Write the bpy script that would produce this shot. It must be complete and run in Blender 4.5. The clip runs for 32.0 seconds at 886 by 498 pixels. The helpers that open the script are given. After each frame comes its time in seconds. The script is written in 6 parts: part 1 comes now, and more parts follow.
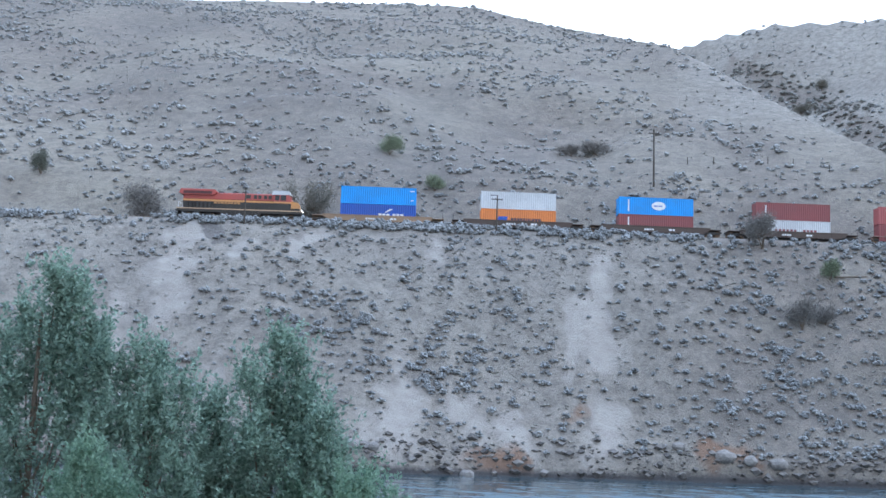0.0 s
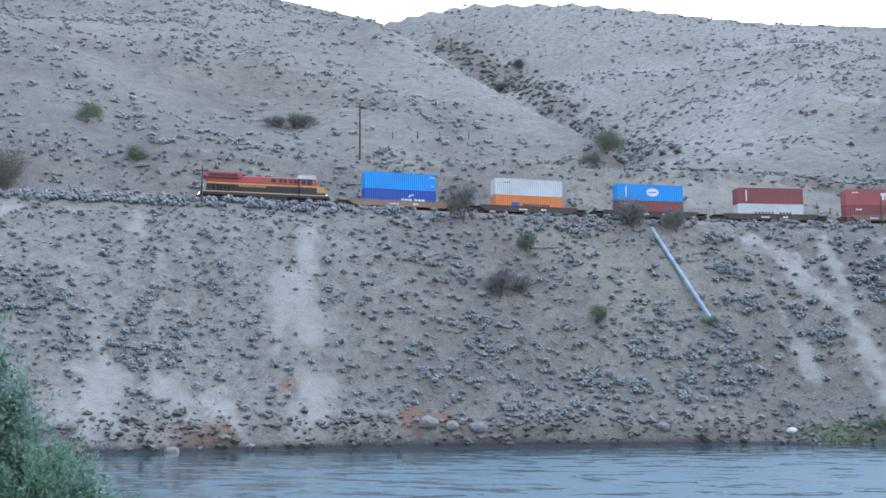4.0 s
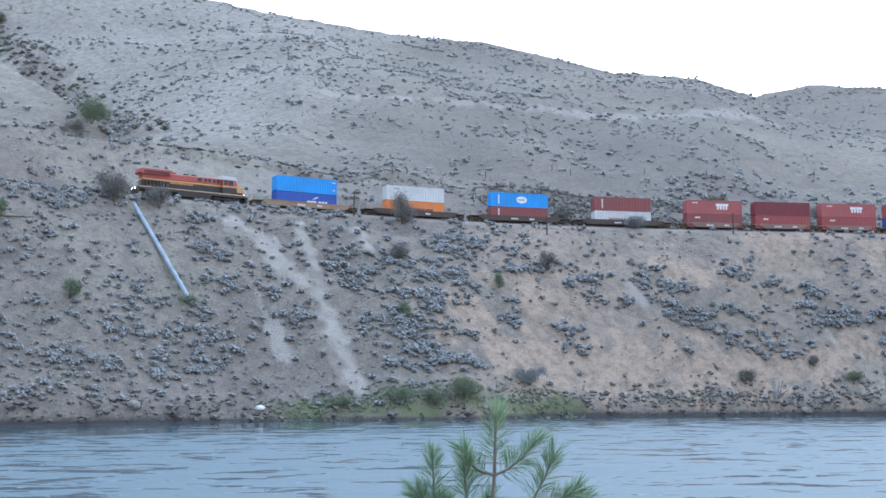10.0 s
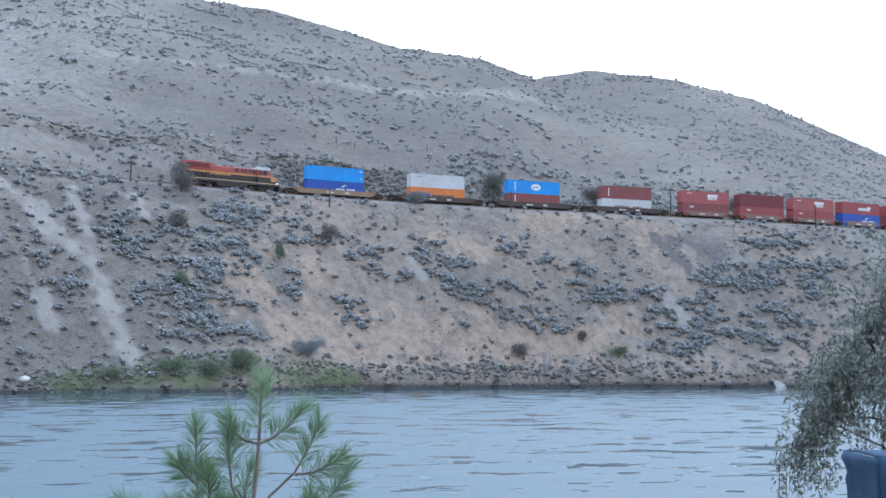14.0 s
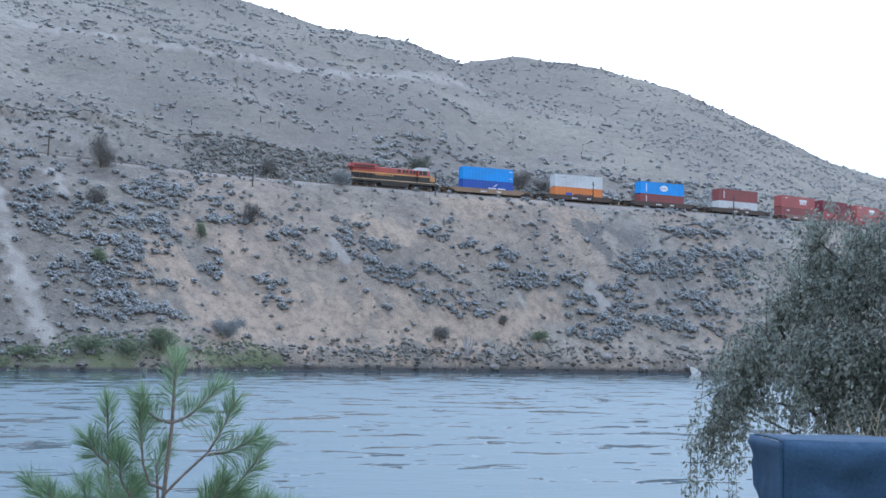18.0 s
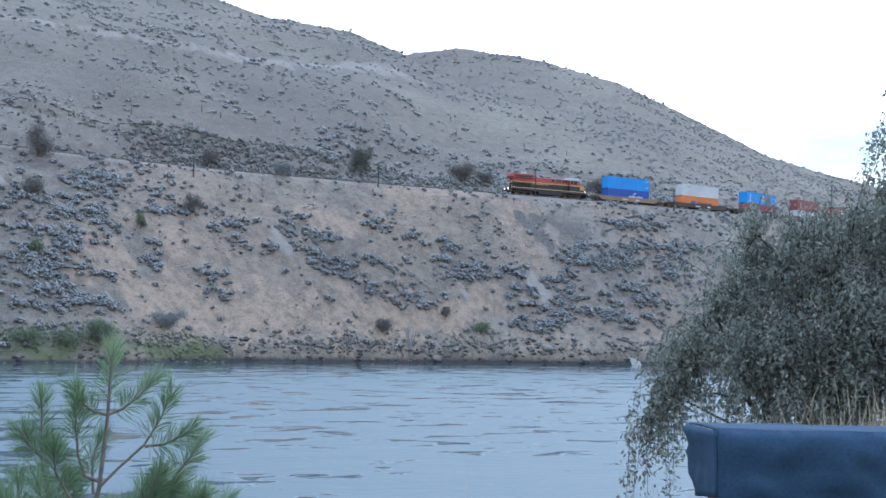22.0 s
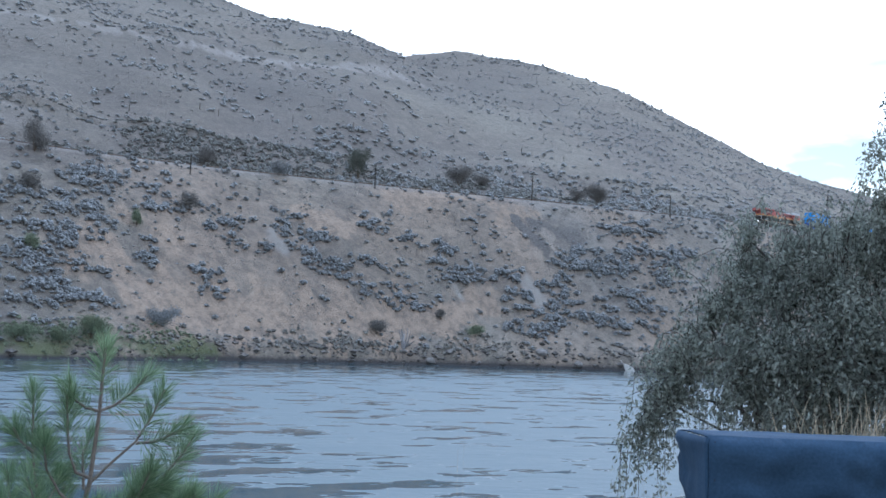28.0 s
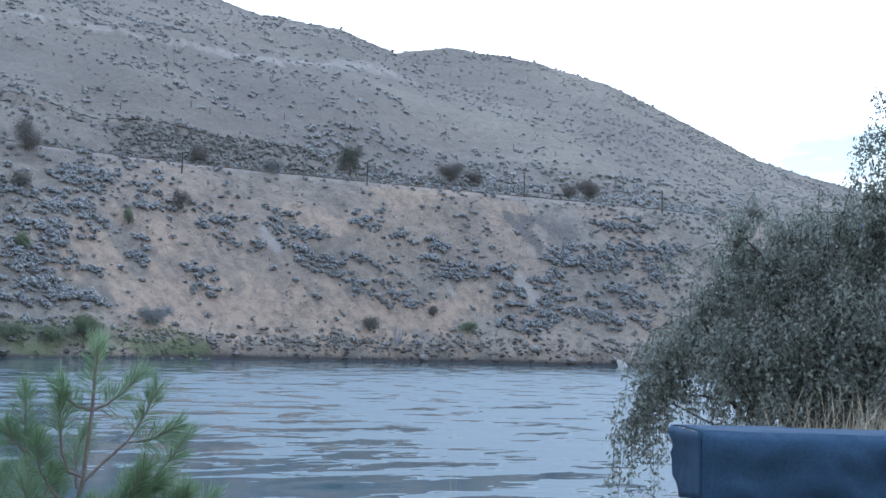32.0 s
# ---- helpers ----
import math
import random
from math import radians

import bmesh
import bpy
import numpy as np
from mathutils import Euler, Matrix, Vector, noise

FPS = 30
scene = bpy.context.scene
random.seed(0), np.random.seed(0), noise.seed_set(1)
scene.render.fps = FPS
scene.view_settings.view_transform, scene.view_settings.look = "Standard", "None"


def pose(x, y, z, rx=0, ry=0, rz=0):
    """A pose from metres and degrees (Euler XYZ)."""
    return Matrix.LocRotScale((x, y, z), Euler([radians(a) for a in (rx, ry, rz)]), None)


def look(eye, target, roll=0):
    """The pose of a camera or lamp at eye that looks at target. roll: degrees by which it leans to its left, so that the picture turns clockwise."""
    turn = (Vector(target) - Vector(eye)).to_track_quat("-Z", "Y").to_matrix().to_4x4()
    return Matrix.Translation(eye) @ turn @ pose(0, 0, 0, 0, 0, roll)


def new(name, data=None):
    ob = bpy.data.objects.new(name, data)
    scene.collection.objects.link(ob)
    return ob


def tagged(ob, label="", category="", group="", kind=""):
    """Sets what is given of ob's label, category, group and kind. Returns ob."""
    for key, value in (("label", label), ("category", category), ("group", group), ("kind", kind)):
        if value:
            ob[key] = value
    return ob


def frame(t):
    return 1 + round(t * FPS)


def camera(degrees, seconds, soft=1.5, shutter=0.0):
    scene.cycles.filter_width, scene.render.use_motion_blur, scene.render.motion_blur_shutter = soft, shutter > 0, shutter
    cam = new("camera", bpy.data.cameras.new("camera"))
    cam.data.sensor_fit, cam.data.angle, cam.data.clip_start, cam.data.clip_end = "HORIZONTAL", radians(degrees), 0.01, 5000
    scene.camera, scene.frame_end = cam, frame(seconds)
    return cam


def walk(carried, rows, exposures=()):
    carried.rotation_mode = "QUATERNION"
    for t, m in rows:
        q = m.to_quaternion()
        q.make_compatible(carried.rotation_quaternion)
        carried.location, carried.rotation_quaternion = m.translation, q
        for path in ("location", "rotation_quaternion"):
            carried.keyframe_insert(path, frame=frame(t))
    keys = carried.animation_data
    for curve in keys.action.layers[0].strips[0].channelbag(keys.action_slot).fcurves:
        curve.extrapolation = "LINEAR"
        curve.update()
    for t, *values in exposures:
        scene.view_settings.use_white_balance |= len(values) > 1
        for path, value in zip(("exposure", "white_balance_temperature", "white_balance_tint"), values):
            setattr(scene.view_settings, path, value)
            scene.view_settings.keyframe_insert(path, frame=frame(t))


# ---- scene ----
LENS = 41.36
cam = camera(LENS, 32.0, 1.6)
# t, tilt from straight down, roll, heading; the eye swings with the turn of the body
ROWS = [
    (0.0, 98.747, -1.982, 0.000),
    (0.5, 98.786, -1.409, -1.051),
    (1.0, 98.694, -1.011, -2.111),
    (1.5, 96.748, -0.006, -4.991),
    (2.0, 95.363, 0.021, -7.432),
    (2.5, 96.344, -0.814, -8.868),
    (4.5, 97.647, 0.249, -16.377),
    (5.0, 97.042, -0.236, -19.155),
    (5.5, 97.185, 0.197, -22.287),
    (6.0, 97.147, -0.235, -24.271),
    (6.5, 97.163, 0.214, -24.779),
    (7.0, 97.097, 0.273, -28.668),
    (7.5, 97.019, 0.816, -32.262),
    (8.0, 96.972, 0.185, -33.454),
    (8.5, 96.920, -0.249, -33.384),
    (9.0, 96.845, 0.115, -34.931),
    (9.5, 96.849, 0.419, -37.190),
    (10.0, 96.566, -0.125, -39.173),
    (10.5, 96.072, -0.800, -40.382),
    (11.0, 95.921, -1.152, -41.846),
    (11.5, 95.982, -0.711, -43.490),
    (12.0, 96.011, -0.752, -44.664),
    (12.5, 95.568, -1.090, -46.090),
    (13.0, 95.473, -0.878, -47.608),
    (13.5, 95.478, -0.580, -48.598),
    (14.0, 95.282, -0.525, -49.883),
    (14.5, 95.217, -0.475, -51.192),
    (16.5, 94.145, -0.905, -52.969),
    (17.0, 94.259, -0.785, -53.365),
    (17.5, 94.364, -1.097, -54.042),
    (18.0, 94.518, -1.331, -53.703),
    (18.5, 94.642, -1.004, -53.584),
    (19.0, 94.515, -1.149, -53.681),
    (19.5, 93.674, -1.193, -54.182),
    (20.0, 93.757, -1.016, -54.276),
    (20.5, 93.979, -1.061, -54.516),
    (21.0, 94.002, -1.421, -55.039),
    (21.5, 94.092, -1.144, -56.376),
    (22.0, 94.173, -1.283, -56.495),
    (22.5, 94.172, -1.560, -56.279),
    (23.0, 94.211, -1.758, -56.221),
    (23.5, 94.242, -1.747, -56.252),
    (24.0, 94.203, -1.855, -56.273),
    (24.5, 94.171, -1.789, -56.267),
    (25.0, 94.172, -1.936, -56.323),
    (25.5, 94.202, -1.879, -56.368),
    (27.5, 94.267, -2.100, -56.753),
    (28.0, 94.298, -2.319, -56.788),
    (28.5, 94.312, -2.295, -56.922),
    (29.0, 94.319, -2.003, -57.241),
    (29.5, 94.324, -2.083, -57.249),
    (30.0, 94.512, -1.941, -57.229),
    (30.5, 94.140, -2.114, -56.915),
    (31.0, 94.117, -2.101, -56.568),
    (31.5, 94.126, -1.995, -57.025),
    (32.0, 94.156, -1.950, -57.127),
]
EYE = 5.2


def eye_row(t, rx, ry, rz):
    return t, pose(0.02 - 0.0031 * rz, 0.02 + 0.0026 * rz, EYE + 0.0012 * rz, rx, ry, rz)


EXPOSURES = [(t, stops, kelvin, 9) for t, stops, kelvin in (
    (0, 0.50, 5900), (5, 0.47, 5980), (8, 0.43, 6000), (9, 0.45, 6000), (10, 0.54, 6000), (11, 0.54, 6000), (12, 0.46, 5980), (13, 0.50, 5980), (14, 0.44, 5960), (17, 0.41, 5920),
    (19, 0.42, 5900), (20, 0.42, 5890), (21, 0.41, 5880), (22, 0.32, 5880), (23, 0.22, 5880), (24, 0.12, 5880), (28, 0.12, 5880), (29, 0.11, 5880), (30, 0.04, 5880), (31, 0.23, 5880), (32, 0.25, 5880))]
walk(cam, [eye_row(*row) for row in ROWS], EXPOSURES)
# ---- the plan: track, shores, hills, in polar form round the standpoint ----
RAIL_Z = 37.0


def track_line():
    """Arc length, x, y and heading of the railway, from one end of the place to the other."""
    s = np.arange(-260.0, 760.0, 1.0)
    bend = np.interp(s, np.linspace(-60, 360, 8), [-0.023, 0.022, 0.046, -0.169, -0.491, -0.574, -0.43, -0.06])
    bend = np.convolve(np.pad(bend, 20, mode="edge"), np.ones(41) / 41, "valid")
    x = np.concatenate([[0], np.cumsum(np.cos((bend[1:] + bend[:-1]) / 2))])
    y = np.concatenate([[0], np.cumsum(np.sin((bend[1:] + bend[:-1]) / 2))])
    return s, x - np.interp(0, s, x) - 1.86, y - np.interp(0, s, y) + 184.24, bend


TS, TX, TY, TH = track_line()
TAZ = np.degrees(np.arctan2(TX, TY))
SHORE_AZ = [-60, -30, -14, -3, 6, 15, 22, 30, 37, 41, 45, 50, 54, 60, 66, 72, 80, 90]
SHORE_R = [235, 152, 138, 137, 143, 149, 154, 166, 170, 177, 188, 199, 209, 222, 236, 262, 300, 380]
A_AZ = [-60, -40, -22, -17, -10, -3, 1, 4, 7.5, 10.7, 12.5, 15.2, 17.5, 19, 21.3, 22.4, 24, 27]
A_EL = [16, 17.5, 18.8, 19.5, 20.1, 20.5, 20.5, 19.85, 19.2, 18.65, 17.8, 16.2, 14.9, 14.1, 13, 12.1, 10.8, 9]
A_R = [520, 470, 450, 450, 445, 440, 435, 415, 385, 350, 330, 300, 275, 260, 237, 226, 215, 212]
B_AZ = [0, 10.7, 12.8, 15.7, 21, 25, 29.7, 36.8, 41.1, 45.2, 47.4, 51.6, 54.2, 55.5, 58.9, 61.9, 64.5, 68, 72]
B_EL = [16.5, 18.4, 19.0, 19.45, 19.3, 18.7, 17.85, 16.9, 16.6, 15.7, 15.02, 14.55, 13.6, 12.8, 11.5, 10.8, 9.3, 7.6, 6]
B_R = [560, 540, 530, 520, 510, 500, 490, 480, 475, 480, 480, 470, 455, 445, 420, 400, 380, 360, 350]
C_AZ = [40, 48, 54.3, 56.8, 60.8, 64.9, 67.6, 70.2, 71.9, 74.4, 76, 77.5, 85, 100]
C_EL = [9, 12, 13.55, 13.95, 13.42, 12.27, 10.98, 9.66, 8.72, 7.85, 7.4, 6.9, 6.2, 5.5]
_rng = np.random.RandomState(7)
_lattice = _rng.rand(256, 256)


def lump(x, y, size, shift=0.0):
    """Smooth value noise from -1 to 1 with lumps of the given size in metres."""
    u, v = x / size + 37.7 + shift, y / size + 91.3 - shift
    i, j = np.floor(u).astype(int), np.floor(v).astype(int)
    a, b = u - i, v - j
    a, b = a * a * (3 - 2 * a), b * b * (3 - 2 * b)
    g = lambda p, q: _lattice[p % 256, q % 256]
    low = g(i, j) * (1 - a) + g(i + 1, j) * a
    high = g(i, j + 1) * (1 - a) + g(i + 1, j + 1) * a
    return 2 * (low * (1 - b) + high * b) - 1


def ramp(x, a, b):
    q = np.clip((x - a) / (b - a), 0, 1)
    return q * q * (3 - 2 * q)


def plan(az):
    """At an azimuth: the radius of the far shore and of the track, and the slant between radius and slope."""
    rt = np.interp(az, TAZ, np.hypot(TX, TY))
    th = np.interp(az, TAZ, TH)
    a = np.radians(az)
    slant = np.clip(-np.sin(th) * np.sin(a) + np.cos(th) * np.cos(a), 0.25, 1)
    rs = np.minimum(np.interp(az, SHORE_AZ, SHORE_R), rt - 20)
    return rs, rt, slant


def near_shore(az):
    return 15.0 / np.maximum(np.cos(np.radians(az - 25)), 0.02)


def hill(r, r1, zb, top, el, power, back=-0.12):
    zr = EYE + top * np.tan(np.radians(el))
    q = (r - r1) / (top - r1)
    p = np.where(q < 1, np.sign(q) * np.abs(q) ** power, 1)
    return zb + (zr - zb) * p + np.where(q > 1, back * (r - top), 0)


def ground_height(x, y):
    """Height of the land over the river's level."""
    x, y = np.asarray(x, float), np.asarray(y, float)
    r, az = np.hypot(x, y), np.degrees(np.arctan2(x, y))
    rs, rt, slant = plan(az)
    n = (r - rt) * slant
    w = (rt - rs) * slant
    small = 0.9 * lump(x, y, 7) + 0.45 * lump(x, y, 3.1, 5) + 0.22 * lump(x, y, 1.4, 9)
    ribs = lump(x, y, 16, 3) + 0.35 * lump(az * 1.4, r * 0.03, 1.0, 8)
    q = np.clip((n + w) / (w - 4.5), -0.4, 1)
    face = RAIL_Z - 0.7
    low = face * np.where(q > 0, np.clip(q * (1 + 0.10 * np.sin(np.pi * q)), 0, 1), q * 0.35)
    low = low + (1.5 - 1.2 * ramp(az, 26, 30) * (1 - ramp(az, 42, 45)) + 0.5 * lump(x, y, 9, 4)) * ramp(q, -0.005, 0.03) * ramp(-q, -0.2, 0.0)
    low = low + (small * 0.6 + ribs * 1.0 * np.sin(np.pi * np.clip(q, 0, 1))) * ramp(q, 0.0, 0.12) * (1 - ramp(q, 0.88, 1.0))
    rise = np.interp(az, [-40, 20, 26, 45, 52, 60, 75], [12.5, 13, 13.5, 11.5, 8, 5.5, 4]) + 1.6 * lump(az, az * 0, 3.0)
    step = 2.2 * ramp(az, 22, 26) * (1 - ramp(az, 46, 52)) * (0.7 + 0.5 * lump(az, az * 0, 0.8, 2))
    lip = 19.2 + 0.9 * lump(az, az * 0, 0.5, 7)
    cut = face + (rise - step) * np.clip((n - 4.5) / 14.5, 0, 1) ** 0.9 + step * np.clip((n - lip) / 0.9, 0, 1) + 0.7 * small * ramp(n, 5, 9) * (1 - ramp(n, 17, 20))
    edge = rise + face
    r1 = rt + 24 / slant
    zb = edge + 0.6
    broad = 5.5 * lump(x, y, 60) + 2.6 * lump(x, y, 26, 4) + (1.2 * lump(x, y, 11, 2) + 0.5 * small) * (1 - 0.9 * ramp(r, 250, 330))
    ha = np.where(az < 27, hill(r, r1, zb, np.maximum(np.interp(az, A_AZ, A_R), r1 + 3), np.interp(az, A_AZ, A_EL), 0.93, -0.5), -50)
    hb = np.where(az > -2, hill(r, r1, zb, np.interp(az, B_AZ, B_R), np.interp(az, B_AZ, B_EL), np.interp(az, [12, 18, 24, 32], [2.6, 2.2, 1.5, 1.0]), -0.3), -50)
    hc = np.where(az > 38, hill(r, r1, zb - 2, 640.0, np.interp(az, C_AZ, C_EL), np.interp(az, [50, 58, 66, 75], [1.7, 1.5, 1.25, 1.1]), -0.1), -50)
    top = np.where(ha > hb, np.interp(az, A_AZ, A_R), np.interp(az, B_AZ, B_R))
    calm = ramp(r, r1, r1 + 40) * (1 - 0.93 * ramp(r, top * 0.8, top))
    up = np.maximum(np.maximum(ha, hb), hc) + broad * calm
    far = np.where(n < -4.5, low, np.where(n < 4.5, face, np.where(r < r1, np.minimum(cut, np.maximum(up, cut)), np.maximum(up, edge - 3))))
    rn = near_shore(az)
    near = 3.6 - 3.9 * ramp(r, 4.5, rn + 1.5) + 0.10 * lump(x, y, 1.7) + 0.04 * lump(x, y, 0.5)
    bed = -2.2 + 0.2 * small
    z = np.where(r < (rn + 1.5), near, np.where(r < rs - 4, bed, far))
    behind = (np.abs(az - 25) > 84)
    z = np.where(behind, 3.6 + 0.02 * np.maximum(r - 10, 0) + 0.5 * lump(x, y, 20) * ramp(r, 6, 30), z)
    return np.where(r > 1500, z * 0.6 + 20, z)

# ---- sky and light: bright overcast evening, a blue gap low in the east ----
world = bpy.data.worlds.new("world")
scene.world = world
world.use_nodes = True
wn, wl = world.node_tree.nodes, world.node_tree.links
wn.clear()
sky = wn.new("ShaderNodeTexSky")
sky.sky_type, sky.sun_disc, sky.sun_elevation, sky.sun_rotation = "NISHITA", False, radians(50), radians(60)
sky_dim = wn.new("ShaderNodeMix")
sky_dim.data_type, sky_dim.blend_type = "RGBA", "MULTIPLY"
sky_dim.inputs[0].default_value = 1
sky_dim.inputs[7].default_value = (0.135, 0.135, 0.13, 1)
coords = wn.new("ShaderNodeTexCoord")
stretch = wn.new("ShaderNodeMapping")
stretch.inputs["Scale"].default_value = (1.0, 1.0, 3.0)
stretch.inputs["Location"].default_value = (0.35, 0.1, 0.0)
puffs = wn.new("ShaderNodeTexNoise")
puffs.inputs["Scale"].default_value, puffs.inputs["Detail"].default_value = 2.2, 6
cover_ramp = wn.new("ShaderNodeValToRGB")
cover_ramp.color_ramp.elements[0].position, cover_ramp.color_ramp.elements[1].position = 0.20, 0.34
cloud = wn.new("ShaderNodeMix")
cloud.data_type = "RGBA"
backdrop = wn.new("ShaderNodeBackground")
backdrop.inputs["Strength"].default_value = 1.0
out = wn.new("ShaderNodeOutputWorld")
wl.new(coords.outputs["Generated"], stretch.inputs["Vector"])
wl.new(stretch.outputs["Vector"], puffs.inputs["Vector"])
wl.new(puffs.outputs["Fac"], cover_ramp.inputs["Fac"])
wl.new(sky.outputs["Color"], sky_dim.inputs[6])
wl.new(sky_dim.outputs[2], cloud.inputs[6])
# one gap in the cloud, low beside the last hill
toward, gap, shut = wn.new("ShaderNodeVectorMath"), wn.new("ShaderNodeMapRange"), wn.new("ShaderNodeMath")
toward.operation = "DOT_PRODUCT"
toward.inputs[1].default_value = (0.960, 0.232, 0.152)
ragged = wn.new("ShaderNodeMath")
ragged.operation, ragged.inputs[1].default_value = "MULTIPLY_ADD", 0.018
gap.inputs["From Min"].default_value, gap.inputs["From Max"].default_value = 1.0022, 1.0088
shut.operation, shut.use_clamp = "SUBTRACT", True
wl.new(coords.outputs["Generated"], toward.inputs[0])
wisps = wn.new("ShaderNodeTexNoise")
wisps.inputs["Scale"].default_value, wisps.inputs["Detail"].default_value = 9, 5
wl.new(stretch.outputs["Vector"], wisps.inputs["Vector"])
wl.new(wisps.outputs["Fac"], ragged.inputs[0])
wl.new(toward.outputs["Value"], ragged.inputs[2])
wl.new(ragged.outputs[0], gap.inputs["Value"])
wl.new(cover_ramp.outputs["Color"], shut.inputs[0])
wl.new(gap.outputs[0], shut.inputs[1])
wl.new(shut.outputs[0], cloud.inputs[0])
# the cloud is white and bright low over the sunset side, bluer and dimmer overhead and behind
apart, rise, glow, veil, side_on = (wn.new(n) for n in ("ShaderNodeSeparateXYZ", "ShaderNodeMapRange", "ShaderNodeMapRange", "ShaderNodeMix", "ShaderNodeVectorMath"))
rise.inputs["From Min"].default_value, rise.inputs["From Max"].default_value = 0.1, 0.75
side_on.operation = "DOT_PRODUCT"
side_on.inputs[1].default_value = (0.80, 0.60, 0.0)
glow.inputs["From Min"].default_value, glow.inputs["From Max"].default_value = -0.5, 1.0
glow.inputs["To Min"].default_value, glow.inputs["To Max"].default_value = 0.95, 2.1
veil.data_type = "RGBA"
veil.inputs[6].default_value, veil.inputs[7].default_value = (1.06, 1.07, 1.10, 1), (0.70, 0.90, 1.22, 1)
lit = wn.new("ShaderNodeVectorMath")
lit.operation = "SCALE"
wl.new(coords.outputs["Generated"], apart.inputs[0])
wl.new(apart.outputs["Z"], rise.inputs["Value"])
wl.new(coords.outputs["Generated"], side_on.inputs[0])
wl.new(side_on.outputs["Value"], glow.inputs["Value"])
wl.new(rise.outputs[0], veil.inputs[0])
wl.new(veil.outputs[2], lit.inputs[0])
wl.new(glow.outputs[0], lit.inputs["Scale"])
wl.new(lit.outputs[0], cloud.inputs[7])
wl.new(cloud.outputs[2], backdrop.inputs["Color"])
wl.new(backdrop.outputs["Background"], out.inputs["Surface"])

sun = new("sun", bpy.data.lights.new("sun", "SUN"))
sun.data.energy, sun.data.angle, sun.data.color = 0.5, radians(35), (1.0, 0.97, 0.93)
sun.matrix_world = look((0, 0, 0), (-0.50, -0.28, -0.82))
scene.view_settings.exposure = 0.0


# ---- materials ----
def surface(name, one, two, size=1.0, rough=0.8, bump=0.0, fine=8.0, metal=0.0, depth=0.02, spot=None):
    """A two-scale procedural surface: broad patches and fine grain between two colours, with fine relief."""
    m = bpy.data.materials.new(name)
    m.use_nodes = True
    n, k = m.node_tree.nodes, m.node_tree.links
    b = n["Principled BSDF"]
    at = n.new("ShaderNodeTexCoord")
    broad, grain = n.new("ShaderNodeTexNoise"), n.new("ShaderNodeTexNoise")
    broad.inputs["Scale"].default_value, broad.inputs["Detail"].default_value = 1 / size, 4
    grain.inputs["Scale"].default_value, grain.inputs["Detail"].default_value = fine / size, 5
    add = n.new("ShaderNodeMath")
    add.operation = "MULTIPLY_ADD"
    add.inputs[1].default_value = 0.5
    half = n.new("ShaderNodeMath")
    half.operation = "MULTIPLY"
    half.inputs[1].default_value = 0.5
    edge = n.new("ShaderNodeMapRange")
    edge.inputs["From Min"].default_value, edge.inputs["From Max"].default_value = 0.36, 0.64
    mix = n.new("ShaderNodeMix")
    mix.data_type = "RGBA"
    mix.inputs[6].default_value, mix.inputs[7].default_value = (*one, 1), (*two, 1)
    for tex in (broad, grain):
        k.new(at.outputs["Object"], tex.inputs["Vector"])
    k.new(grain.outputs["Fac"], half.inputs[0])
    k.new(broad.outputs["Fac"], add.inputs[0])
    k.new(half.outputs[0], add.inputs[2])
    k.new(add.outputs[0], edge.inputs["Value"])
    k.new(edge.outputs[0], mix.inputs[0])
    k.new(mix.outputs[2], b.inputs["Base Color"])
    b.inputs["Roughness"].default_value, b.inputs["Metallic"].default_value = rough, metal
    if bump:
        up = n.new("ShaderNodeBump")
        up.inputs["Strength"].default_value, up.inputs["Distance"].default_value = bump, depth
        k.new(grain.outputs["Fac"], up.inputs["Height"])
        k.new(up.outputs["Normal"], b.inputs["Normal"])
    return m


def leafy(name, one, two, rough=0.7, through_light=0.0):
    """Foliage whose colour varies from clump to clump."""
    m = bpy.data.materials.new(name)
    m.use_nodes = True
    n, k = m.node_tree.nodes, m.node_tree.links
    b = n["Principled BSDF"]
    geo = n.new("ShaderNodeNewGeometry")
    at = n.new("ShaderNodeTexCoord")
    tex = n.new("ShaderNodeTexNoise")
    tex.inputs["Scale"].default_value, tex.inputs["Detail"].default_value = 1.3, 3
    k.new(at.outputs["Object"], tex.inputs["Vector"])
    add = n.new("ShaderNodeMath")
    add.operation = "MULTIPLY_ADD"
    add.inputs[1].default_value = 0.75
    shift = n.new("ShaderNodeMath")
    shift.operation = "MULTIPLY_ADD"
    shift.inputs[1].default_value, shift.inputs[2].default_value = 0.9, -0.3
    mix = n.new("ShaderNodeMix")
    mix.data_type = "RGBA"
    mix.inputs[6].default_value, mix.inputs[7].default_value = (*one, 1), (*two, 1)
    k.new(tex.outputs["Fac"], shift.inputs[0])
    k.new(geo.outputs["Random Per Island"], add.inputs[0])
    k.new(shift.outputs[0], add.inputs[2])
    k.new(add.outputs[0], mix.inputs[0])
    k.new(mix.outputs[2], b.inputs["Base Color"])
    b.inputs["Roughness"].default_value = rough
    b.inputs["Specular IOR Level"].default_value = 0.25
    if through_light:
        b.inputs["Transmission Weight"].default_value = 0.0
        b.inputs["Subsurface Weight"].default_value = 0.0
        glow = n.new("ShaderNodeBsdfTranslucent")
        both = n.new("ShaderNodeMixShader")
        both.inputs[0].default_value = through_light
        k.new(mix.outputs[2], glow.inputs["Color"])
        k.new(b.outputs[0], both.inputs[1])
        k.new(glow.outputs[0], both.inputs[2])
        k.new(both.outputs[0], n["Material Output"].inputs["Surface"])
    return m


